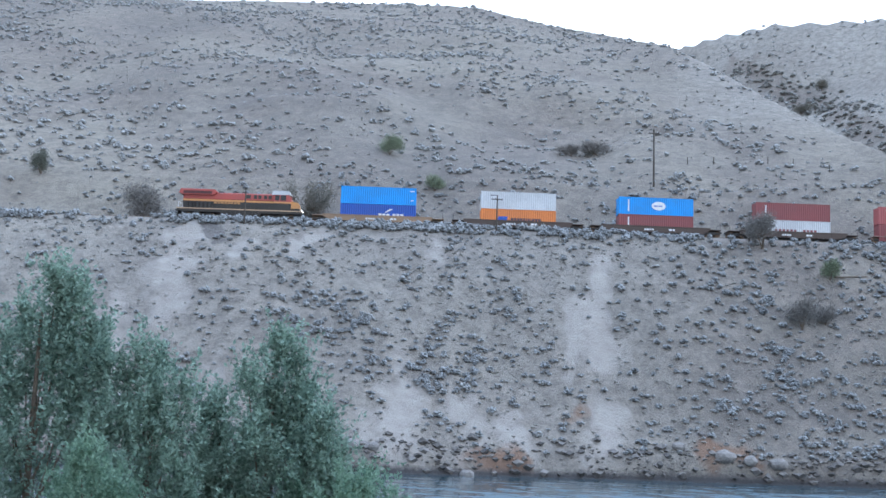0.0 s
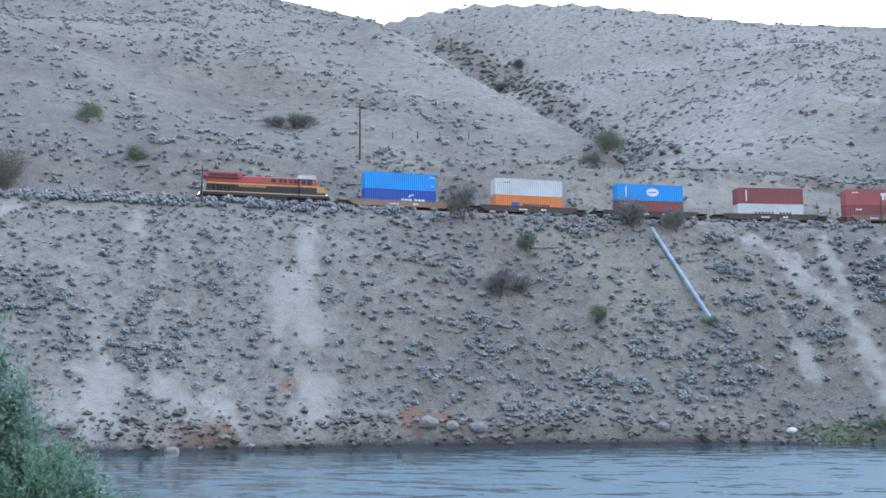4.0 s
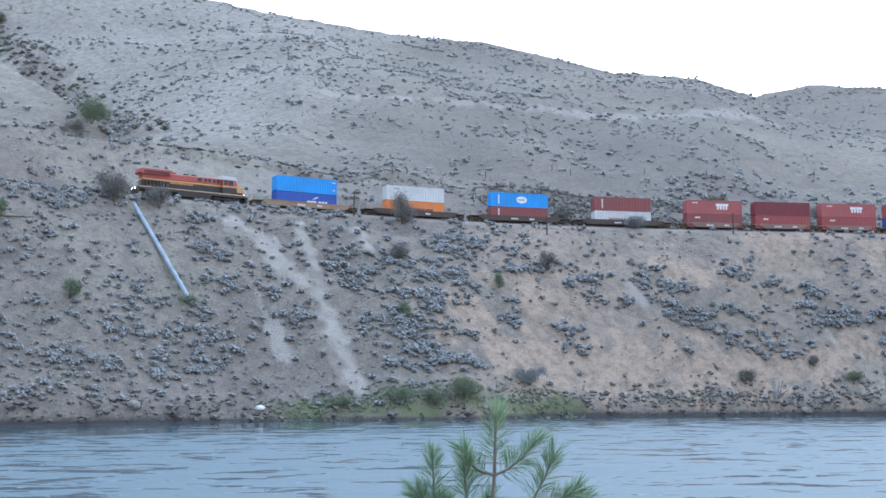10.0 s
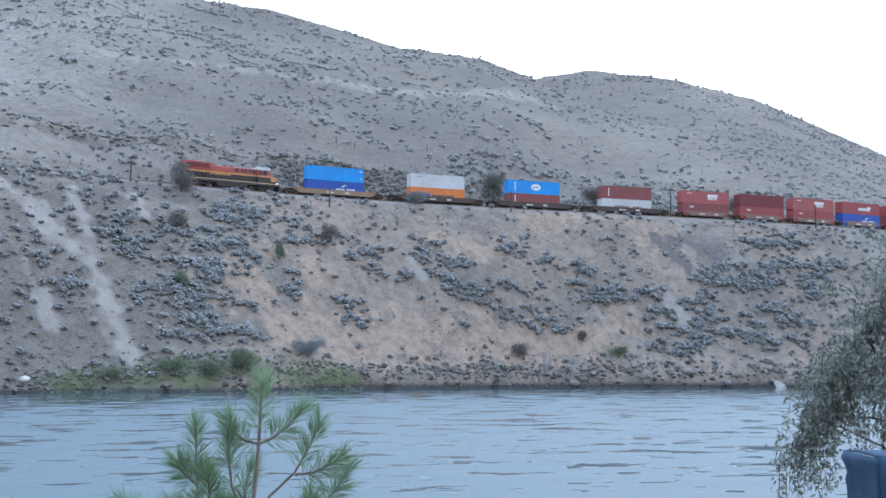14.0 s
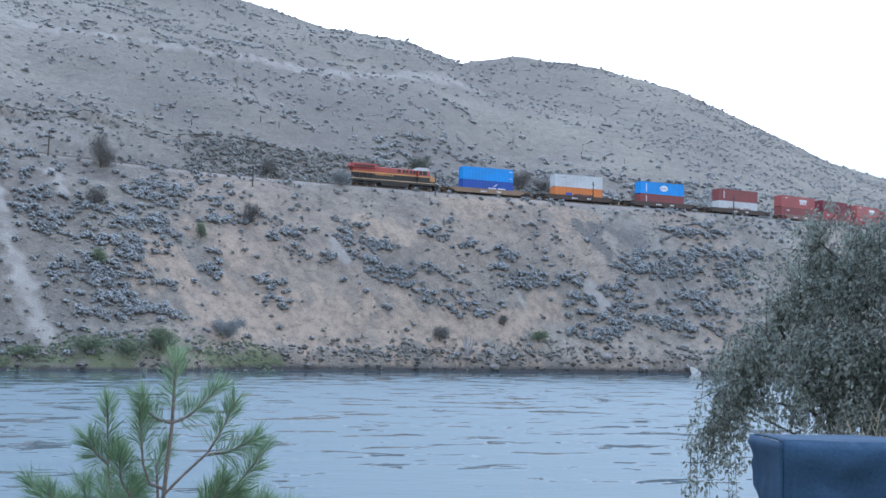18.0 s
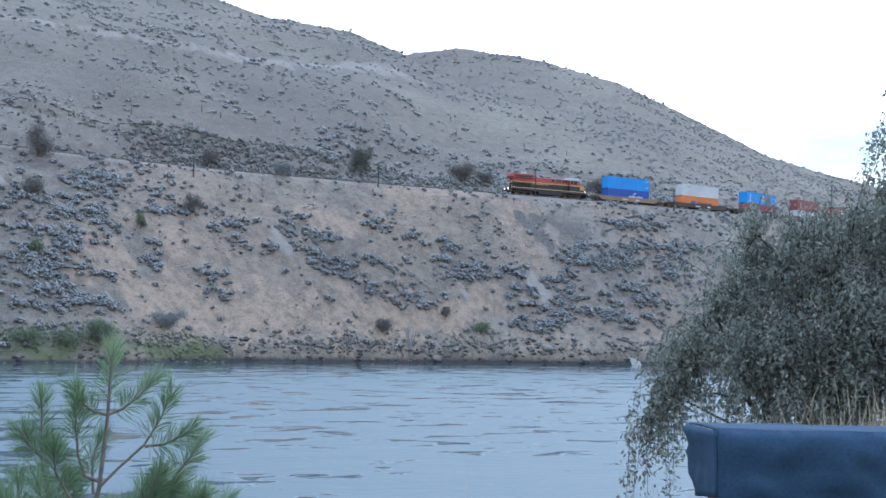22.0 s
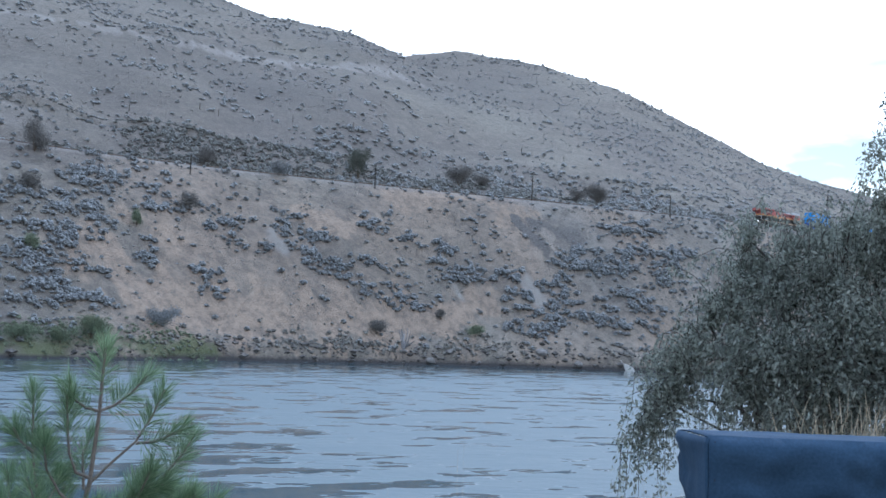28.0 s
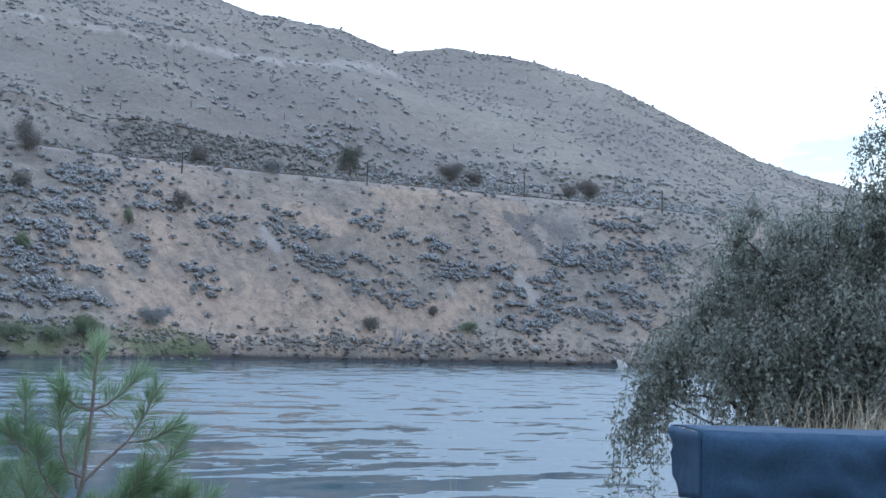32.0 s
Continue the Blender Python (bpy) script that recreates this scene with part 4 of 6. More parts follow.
SPEED, START = 12.81, -16.2
LOADS = (
    (0.0, (("bright blue corrugated shipping container, top of a stack", P_BLUE, m_end_number), ("dark blue shipping container with white lettering bars", P_NAVY, m_wave))),
    (22.26, (("white shipping container stacked on an orange one", P_WHITE, m_small), ("orange shipping container with dark lettering bars", P_ORANGE, m_orange))),
    (44.25, (("bright blue shipping container with a white oval badge", P_BLUE, m_badge), ("oxide red shipping container with one white stripe", P_BROWN, m_stripe))),
    (66.33, (("oxide red shipping container with one white stripe", P_BROWN, m_stripe), ("white shipping container with faded red lettering bars", P_WHITE, m_white_text))),
    (86.13, (("faded red shipping container with a white block logo", P_ROSE, m_castle), ("oxide red shipping container with small white bars", P_BROWN, m_low_text))),
    (101.0, (("maroon shipping container without markings", P_MAROON, None), ("oxide red shipping container with small white bars", P_RED, m_low_text))),
    (115.6, (("faded red shipping container with a white block logo", P_ROSE, m_castle), ("red shipping container with small white bars", P_RED, m_low_text))),
    (130.2, (("red shipping container with wide white lettering bars", P_RED, m_wide_text), ("dark blue shipping container with white lettering bars", P_NAVY, m_wave))),
    (144.8, (("red shipping container with wide white lettering bars", P_RED, m_wide_text), ("oxide red shipping container with small white bars", P_BROWN, m_low_text))),
    (159.4, (("maroon shipping container without markings", P_MAROON, None), ("red shipping container with small white bars", P_RED, m_low_text))),
)


def train_things():
    """All that rolls: each thing with its place along the train and its height over the rails."""
    rolling = [(locomotive(), -15.9, 0.0, 6.3)]
    for k, (offset, pair) in enumerate(LOADS):
        mid = offset + TRUE_L / 2
        if k < 4:
            car = well_car(21.6, (P_TAN_CAR, P_GREY_CAR, P_GREY_CAR, P_GREY_CAR)[k], ("tan-brown" if k == 0 else "dark brown") + " double-stack well car with deep side sills")
        else:
            car = well_car(14.5, P_CAR_RED, "faded red-brown articulated double-stack well car unit")
        rolling.append((car, mid, 0.0, 5.5))
        for level, (label, colour, marks) in enumerate(pair):
            rolling.append((container(label, colour, marks), mid, 0.34 + (1 - level) * TRUE_H, 5.5))
    return rolling


ROLLING = train_things()


def roll_train():
    for ob, offset, lift, reach in ROLLING:
        rows = []
        for k in range(33):
            s = START + SPEED * k + 0.6 * max(0.0, 1 - max(k - 1, 0) / 3) + offset
            x0, y0, _ = track_at(s - reach)
            x1, y1, _ = track_at(s + reach)
            rows.append((float(k), Matrix.Translation(((x0 + x1) / 2, (y0 + y1) / 2, RAIL_Z + lift)) @ Matrix.Rotation(math.atan2(y1 - y0, x1 - x0), 4, "Z")))
        walk(ob, rows)


# ---- brush on the slopes ----
def mound_bush(seed, puffs=12, flat=0.62, ragged=5):
    """A sagebrush one metre across: leafy puffs round a dark woody heart, with a few loose sprays.

    Gives vertices, triangles and, for each triangle, whether it is wood."""
    rng = np.random.RandomState(seed)
    octa = np.array([(1, 0, 0), (0, 1, 0), (-1, 0, 0), (0, -1, 0), (0, 0, 1.0), (0, 0, -0.8)])
    tri = np.array([(0, 1, 4), (1, 2, 4), (2, 3, 4), (3, 0, 4), (1, 0, 5), (2, 1, 5), (3, 2, 5), (0, 3, 5)])
    vs, fs, wood, base = [], [], [], 0
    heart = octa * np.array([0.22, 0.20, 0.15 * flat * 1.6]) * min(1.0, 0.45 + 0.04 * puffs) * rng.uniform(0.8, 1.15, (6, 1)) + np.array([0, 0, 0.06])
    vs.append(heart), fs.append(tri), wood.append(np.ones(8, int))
    base = 6
    low = rng.uniform(0, 6.3)
    for k in range(puffs):
        a = 6.2832 * (k * 0.618 + rng.uniform(-0.08, 0.08))
        e = math.asin(min(0.98, 0.12 + 0.86 * (k + 0.5) / puffs))
        reach = 0.31 * (1 + 0.22 * math.sin(2 * a + low) + rng.uniform(-0.18, 0.18))
        mid = np.array([reach * math.cos(a) * math.cos(e), reach * math.sin(a) * math.cos(e), 0.10 + reach * math.sin(e) * flat * 1.75])
        size = rng.uniform(0.12, 0.20) * (14 / max(puffs, 5)) ** 0.4
        t = rng.uniform(0, 1.57)
        turn = np.array([(math.cos(t), -math.sin(t), 0), (math.sin(t), math.cos(t), 0), (0, 0, 1)])
        puff = (octa * rng.uniform(0.72, 1.25, (6, 1)) * np.array([1.15, 1.0, 0.82])) @ turn.T * size + mid
        vs.append(puff), fs.append(tri + base), wood.append(np.zeros(8, int))
        base += 6
    n = ragged
    if n:
        a, e = rng.uniform(0, 6.2832, n), np.arcsin(rng.uniform(0.1, 1.0, n))
        d = np.stack([np.cos(a) * np.cos(e), np.sin(a) * np.cos(e), np.sin(e)], 1)
        root = d * 0.33 * np.array([1, 1, flat * 1.75]) + np.array([0, 0, 0.08])
        side = np.cross(d, rng.normal(size=(n, 3)))
        side /= np.linalg.norm(side, axis=1, keepdims=True)
        long = rng.uniform(0.10, 0.22, n)[:, None]
        way = d + np.array([0, 0, 0.5])
        vs.append(np.stack([root - side * long * 0.25, root + side * long * 0.25, root + way * long], 1).reshape(-1, 3))
        fs.append(np.arange(3 * n).reshape(-1, 3) + base), wood.append(np.zeros(n, int))
    return np.concatenate(vs), np.concatenate(fs), np.concatenate(wood)


def scatter(name, label, points, sizes, material, seeds, puffs=11, flat=0.62, ragged=4, sink=0.06):
    rng = np.random.RandomState(len(points))
    kinds = [mound_bush(s, puffs, flat, ragged) for s in seeds]
    pick = rng.randint(0, len(kinds), len(points))
    vs, fs, ws, base = [], [], [], 0
    for k, (v, f, w) in enumerate(kinds):
        idx = np.where(pick == k)[0]
        if not len(idx):
            continue
        t = rng.uniform(0, 6.3, len(idx))
        sc = sizes[idx] * 0.92
        tall = sc * rng.uniform(0.75, 1.25, len(idx))
        x = (v[None, :, 0] * np.cos(t)[:, None] - v[None, :, 1] * np.sin(t)[:, None]) * sc[:, None] + points[idx, 0:1]
        y = (v[None, :, 0] * np.sin(t)[:, None] + v[None, :, 1] * np.cos(t)[:, None]) * sc[:, None] + points[idx, 1:2]
        z = v[None, :, 2] * tall[:, None] + points[idx, 2:3] - sink * sc[:, None]
        vs.append(np.stack([x.ravel(), y.ravel(), z.ravel()], 1))
        fs.append((f[None] + (np.arange(len(idx)) * len(v))[:, None, None]).reshape(-1, 3) + base)
        ws.append(np.tile(w, len(idx)))
        base += len(idx) * len(v)
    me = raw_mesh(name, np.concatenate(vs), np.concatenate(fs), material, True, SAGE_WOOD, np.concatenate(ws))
    return tagged(new(name, me), label, "shrubs", kind="stuff")


def on_land(x, y):
    return np.stack([x, y, ground_height(x, y)], 1)


def sow(seed, count, az0, az1, pick_r):
    rng = np.random.RandomState(seed)
    az = rng.uniform(az0, az1, count)
    rs, rt, slant = plan(az)
    r = pick_r(rng, rs, rt, slant)
    x, y = r * np.sin(np.radians(az)), r * np.cos(np.radians(az))
    return rng, az, r, x, y


# thickets of sagebrush on the bank: x, y, half width along the slope, half depth up it
THICK_WEST = ((-18, 158, 8.4, 4), (-11, 157, 4.6, 2.8), (-6, 149, 5.7, 3.3), (1, 156, 4.5, 4.1), (4, 153, 3, 2.5), (13, 155, 2.2, 1.9), (7, 162, 2.3, 1.5), (36, 153, 4.5, 3.5),
              (50, 153, 6.2, 5.1), (57, 150, 6.9, 5.7), (45, 158, 3.9, 3.6), (67, 154, 4, 5), (78, 157, 4.2, 3.5), (43, 168, 5, 2.3))
THICK_MID = ((72, 153, 4.9, 4.2), (91, 172, 3.8, 6.5), (87, 162, 3.6, 5.1), (83, 154, 3.4, 6.3), (96, 157, 3.5, 5), (115, 162, 5.7, 7.2),
             (111, 149, 5.4, 6.1), (132, 159, 6, 9), (120, 146, 6.4, 6.3), (74, 159, 5.1, 2.8), (65, 177, 11.9, 2.6), (63, 171, 3.5, 2.3), (73, 162, 1.7, 2.1))
THICK_EAST = ((146, 157, 4.6, 4.4), (137, 166, 3.1, 4.2), (133, 149, 4.6, 1.9), (143, 143, 5.8, 2.8), (157, 150, 5.2, 3.2), (157, 145, 4.1, 2), (168, 142, 6.4, 3.3), (173, 147, 3.3, 2), (189, 137, 5.2, 2),
              (173, 135, 11.6, 3.2), (184, 129, 4.3, 4), (120, 152, 5.6, 10.8), (112, 143, 5.3, 5.2), (139, 163, 4.1, 4.7), (171, 141, 4.3, 2.1), (176, 131, 8.4, 1.7))
THICK_FAR = ((195, 128, 3.9, 4.1), (203, 122, 6.8, 2.1), (220, 114, 6, 4.7), (231, 108, 6.1, 3.1), (210, 111, 9.2, 6.2), (242, 111, 6.4, 2.9), (242, 104, 7.6, 2.4), (225, 103, 7.2, 4.4), (247, 100, 5.1, 5.5))


THICKETS = THICK_WEST + THICK_MID + THICK_EAST + THICK_FAR


def slope_axes(x, y):
    """The way outward from the river's near side, and the way along the slope, lengthened by its slant."""
    r, az = math.hypot(x, y), math.degrees(math.atan2(x, y))
    th, slant = float(np.interp(az, TAZ, TH)), float(plan(np.array([az]))[2][0])
    return x / r, y / r, math.cos(th) / slant, math.sin(th) / slant


def thicket(x, y):
    """How thick the sagebrush stands on the bank, from 0 to 1."""
    f = np.zeros_like(x)
    for cx, cy, w, h in THICKETS:
        ux, uy, vx, vy = slope_axes(cx, cy)
        det = vx * uy - vy * ux
        side, deep = ((x - cx) * uy - (y - cy) * ux) / det, ((y - cy) * vx - (x - cx) * vy) / det
        f = np.maximum(f, np.exp(-1.1 * ((deep / h) ** 2 + (side / w) ** 2) ** 1.5))
    return f


def thicket_bushes(seed, each):
    """Places of the bushes in the thickets, a given number to the square metre, in ragged strings along the slope."""
    rng = np.random.RandomState(seed)
    xs, ys = [], []
    for cx, cy, w, h in THICKETS:
        ux, uy, vx, vy = slope_axes(cx, cy)
        m = int(np.pi * w * h * each * (0.6 if cx < 80 else 1.0 if cx < 185 else 1.5)) + 4
        string = rng.randint(0, max(2, m // 9), m)
        mids = rng.uniform(-1, 1, (m, 2))
        side = (mids[string, 0] * 0.8 + rng.normal(0, 0.26, m)) * w
        deep = mids[string, 1] * 0.9 * h + rng.normal(0, 0.55, m)
        xs.append(cx + deep * ux + side * vx), ys.append(cy + deep * uy + side * vy)
    x, y = np.concatenate(xs), np.concatenate(ys)
    rs, rt, sl = plan(np.degrees(np.arctan2(x, y)))
    r = np.hypot(x, y)
    good = (r > rs + 1.5) & (r < rt - 4.6 / sl) & (strokes(x, y, PALE) < 0.6)
    return rng, x[good], y[good]


def grow_brush():
    def bank(low, high):
        return lambda g, rs, rt, sl: rs + (rt - 4.5 / sl - rs) * g.uniform(low, high, len(rs))

    rng, az, r, x, y = sow(11, 26000, -29, 81, bank(0.04, 1.0))
    bare = np.maximum(strokes(x, y, PALE), 0.8 * strokes(x, y, OCHRE))
    west = 1 - ramp(az, 32, 44)
    want = 0.03 + 0.09 * west + 0.20 * np.clip(lump(x, y, 9, 3) + 0.5 * lump(x, y, 3.5, 1), 0, 1) + 0.24 * ramp(az, 62, 68) + 0.12 * thicket(x, y)
    keep = rng.rand(len(x)) < np.clip(want, 0.02, 0.8) * (1 - 0.95 * bare)
    x, y, az = x[keep], y[keep], az[keep]
    size = 0.6 + (0.9 + 0.4 * ramp(az, 12, 34)) * rng.rand(len(x)) ** 1.7 + 0.3 * np.clip(lump(x, y, 12, 7), 0, 1)
    scatter("sagebrush_bank", "silver-grey sagebrush mounds dotted over the steep river bank", on_land(x, y), size, SAGE, (1, 2, 3, 4, 5, 6))
    rng, x, y = thicket_bushes(61, 0.62)
    size = 0.8 + (0.8 + 0.7 * ramp(x, 70, 110)) * rng.rand(len(x)) ** 1.4 + 0.3 * ramp(x, 180, 200)
    scatter("sagebrush_thickets", "thickets of blue-grey sagebrush strung along the bank", on_land(x, y), size, SAGE, (51, 52, 53, 54, 55, 56), 16, 0.64, 6)
    rng, az, r, x, y = sow(12, 4200, -29, 81, lambda g, rs, rt, sl: rt + g.uniform(5.5, 30, len(rs)) / sl)
    keep = rng.rand(len(x)) < np.clip(0.5 + 0.7 * lump(x, y, 10, 5), 0.06, 0.95)
    x, y = x[keep], y[keep]
    scatter("sagebrush_cutting", "grey-green sagebrush along the cutting above the railway", on_land(x, y), 0.5 + 1.2 * rng.rand(len(x)) ** 1.6, SAGE, (7, 8, 9, 10), 9)
    rng, az, r, x, y = sow(41, 3600, 50, 81, lambda g, rs, rt, sl: rt + g.uniform(5.0, 46, len(rs)) / sl)
    keep = rng.rand(len(x)) < np.clip(0.5 + 0.9 * lump(x, y, 12, 4), 0.03, 1.0)
    x, y = x[keep], y[keep]
    scatter("sagebrush_shelf", "thick pale and dark sagebrush on the shelf above the railway", on_land(x, y), 0.8 + 1.7 * rng.rand(len(x)) ** 1.5, HILL_SAGE, (37, 38, 39))
    rng, az, r, x, y = sow(42, 4400, 41, 79, lambda g, rs, rt, sl: rt + g.uniform(5.5, 25, len(rs)) / sl)
    keep = rng.rand(len(x)) < np.clip(0.55 + 0.8 * lump(x, y, 8, 6), 0.05, 1.0)
    x, y = x[keep], y[keep]
    scatter("bench_scrub", "dark scrub crowding the cutting above the railway", on_land(x, y), 0.7 + 1.4 * rng.rand(len(x)) ** 1.6, DARK_BRUSH, (43, 44, 45))
    rng, az, r, x, y = sow(15, 2200, -29, 81, lambda g, rs, rt, sl: rt + g.uniform(-6.5, -3.2, len(rs)) / sl)
    keep = rng.rand(len(x)) < np.clip(0.20 + 0.28 * (1 - ramp(az, 2, 16)) + 0.9 * lump(x, y, 14, 2), 0.0, 0.85) * (1 - 0.7 * ramp(az, 30, 36) * (1 - ramp(az, 60, 66)))
    x, y, az = x[keep], y[keep], az[keep]
    scatter("sagebrush_verge", "pale sagebrush hedging the edge of the railway bench", on_land(x, y), 0.6 + 0.5 * (1 - ramp(az, 4, 20)) + 0.9 * rng.rand(len(x)), SAGE, (11, 12, 13))
    rng, az, r, x, y = sow(13, 36000, -29, 81, lambda g, rs, rt, sl: np.sqrt(g.uniform((rt + 26) ** 2, np.where(rt > 235, 655, rt + 330) ** 2)))
    along, climb = r * np.radians(az), r
    draws = lump(along + 0.7 * climb, climb * 0.22, 17, 3) + 0.6 * lump(along * 0.5, climb * 1.6, 12, 8)
    keep = rng.rand(len(x)) < np.clip(0.31 + 0.8 * draws + 0.4 * lump(x, y, 6, 1) + 0.26 * (1 - ramp(az, 5, 20)) + 0.12 * ramp(az, 36, 48) + 0.12 * ramp(az, 52, 60), 0.03, 0.92)
    x, y = x[keep], y[keep]
    scatter("sagebrush_hills", "sagebrush and low scrub speckling the dry hills", on_land(x, y), 0.9 + 1.8 * rng.rand(len(x)) ** 1.9, HILL_SAGE, (14, 15, 16, 17), 6, 0.55, 2, 0.16)

    rng, az, r, x, y = sow(16, 19000, -29, 81, lambda g, rs, rt, sl: np.sqrt(g.uniform((rt + 24) ** 2, np.where(rt > 235, 655, rt + 330) ** 2)))
    keep = rng.rand(len(x)) < np.clip(0.36 + 0.5 * lump(x, y, 40, 9) + 0.6 * lump(x, y, 5, 1), 0.03, 0.9)
    x, y = x[keep], y[keep]
    scatter("hill_tufts", "small dry tufts speckling the hills", on_land(x, y), 0.45 + 0.75 * rng.rand(len(x)), TUFT, (18, 19, 20), 3, 0.5, 2, 0.14)
    rng, az, r, x, y = sow(17, 12000, -29, 81, bank(0.03, 0.98))
    keep = rng.rand(len(x)) < np.clip(0.5 + 0.5 * lump(x, y, 6, 9), 0.1, 0.9) * (1 - 0.75 * np.maximum(strokes(x, y, PALE), 0.9 * strokes(x, y, OCHRE))) * (1 - 0.35 * ramp(az, 36, 46))
    x, y = x[keep], y[keep]
    scatter("bank_tufts", "small dry tufts and stones speckling the bank", on_land(x, y), 0.25 + 0.55 * rng.rand(len(x)), TUFT, (21, 22, 23), 3, 0.5, 2)
    rng, az, r, x, y = sow(19, 700, -29, 81, bank(0.06, 0.97))
    keep = rng.rand(len(x)) < np.clip(0.2 + 0.8 * thicket(x, y), 0, 1) * (1 - 0.9 * np.maximum(strokes(x, y, PALE), 0.7 * strokes(x, y, OCHRE)))
    x, y = x[keep], y[keep]
    scatter("dark_scrub", "dark grey-green scrub standing among the sagebrush", on_land(x, y), 0.9 + 1.2 * rng.rand(len(x)) ** 1.5, HILL_SAGE, (31, 32, 33, 34), 13, 0.7)
    rng, az, r, x, y = sow(47, 1300, 43, 79, lambda g, rs, rt, sl: rs + 0.6 + np.abs(g.normal(0, 2.2, len(rs))))
    keep = rng.rand(len(x)) < np.clip(0.45 + 0.8 * lump(x, y, 7, 2), 0.05, 1.0)
    x, y = x[keep], y[keep]
    scatter("shore_scrub", "dry grey scrub and twigs along the stony waterline", on_land(x, y), 0.5 + 0.9 * rng.rand(len(x)) ** 1.4, TUFT, (48, 49, 50), 6, 0.75, 12)
    rng = np.random.RandomState(23)
    q = rng.rand(900)
    x, y = 86 + 50 * q + rng.normal(0, 0.8, 900), 142.6 - 9.5 * q + rng.normal(0, 1.4, 900)
    scatter("shore_grass", "rank green grass tufts along the waterline", on_land(x, y), 0.35 + 0.6 * rng.rand(900), GREEN_BRUSH, (35, 36), 5, 0.6, 8)
    rng = np.random.RandomState(21)
    y = rng.uniform(212, 492, 420)
    x = np.interp(y, [208, 270, 329, 368, 437, 492], [88, 120, 134, 138, 139, 122]) + rng.normal(0, 4.0, 420)
    scatter("gully_scrub", "dark scrub filling the gully between the hills", on_land(x, y), 1.0 + 2.4 * rng.rand(420), DARK_BRUSH, (24, 25, 26), 12, 0.6, 6)
    # a dark row of scrub that also draws the shadow line behind the track
    rng, az, r, x, y = sow(20, 420, 37, 54, lambda g, rs, rt, sl: rt + (6.5 + g.normal(0, 0.9, len(rs))) / sl)
    scatter("ditch_scrub", "dark scrub in the ditch behind the railway, standing in for its shade too", on_land(x, y), 0.6 + 1.0 * rng.rand(len(x)), DARK_BRUSH, (29, 30), 10, 0.55, 6)
    rng, az, r, x, y = sow(18, 900, 23, 66, lambda g, rs, rt, sl: rt + (21.2 + g.normal(0, 1.6, len(rs))) / sl)
    scatter("lip_scrub", "dark scrub along the lip of the old cutting", on_land(x, y), 0.5 + 0.9 * rng.rand(len(x)), DARK_BRUSH, (27, 28), 8, 0.5, 6)


grow_brush()


# ---- single shrubs and trees on the far bank ----
def shrub(x, y, width, height, material, label, name="shrub", seed=0, leaf=0.2):
    """A twiggy bush: bent stems that fork, and a ragged crown of small sprays that thins out at its edge."""
    z = float(ground_height(x, y))
    ob = thing(name, label, "shrub" if height < 3.2 else "tree", Matrix.Translation((x, y, z - 0.05)), "shrubs on the far bank")
    rng = np.random.RandomState(900 + seed)
    lobes = [(rng.normal(0, 0.21, 2) * width, rng.uniform(0.34, 0.80) * height) for k in range(7)]
    count = int(560 * max(width, 2) * max(height, 1.5) ** 0.7)
    at, tip = [], []
    for (cx, cy), cz in lobes:
        m = count // 7
        p = rng.normal(0, 1, (m, 3)) * np.array([0.135 * width, 0.135 * width, 0.14 * height]) + np.array([cx, cy, cz])
        at.append(p)
        tip.append(p - np.array([0, 0, 0.1 * height]))
    at, tip = np.concatenate(at), np.concatenate(tip)
    at[:, 2] = np.clip(at[:, 2], 0.1, None)
    way = tip / np.linalg.norm(tip, axis=1, keepdims=True) + np.array([0, 0, 0.5]) + rng.normal(0, 0.5, tip.shape)
    way /= np.linalg.norm(way, axis=1, keepdims=True)
    side = np.cross(way, rng.normal(size=way.shape))
    side /= np.linalg.norm(side, axis=1, keepdims=True)
    long = (leaf * rng.uniform(0.5, 1.3, len(at)))[:, None]
    v = np.stack([at - side * long * 0.30, at + side * long * 0.30, at + way * long], 1).reshape(-1, 3)
    crown = new("crown", raw_mesh("crown", v, np.arange(len(v)).reshape(-1, 3), material))
    crown.parent = ob
    for k, ((cx, cy), cz) in enumerate(lobes):
        bm = bmesh.new()
        a, mid, end = Vector((0.05 * math.cos(k), 0.05 * math.sin(k), -0.1)), Vector((cx * 0.4, cy * 0.4, cz * 0.5)), Vector((cx, cy, cz))
        tube(bm, a, mid, 0.014 * height, 0.009 * height, 5)
        tube(bm, mid, end, 0.009 * height, 0.004 * height, 5)
        tube(bm, mid, end + Vector((0.12 * width, 0.05 * width, 0.1 * height)), 0.007 * height, 0.003 * height, 5)
        part("stem", bm, BARK, ob)
    return ob


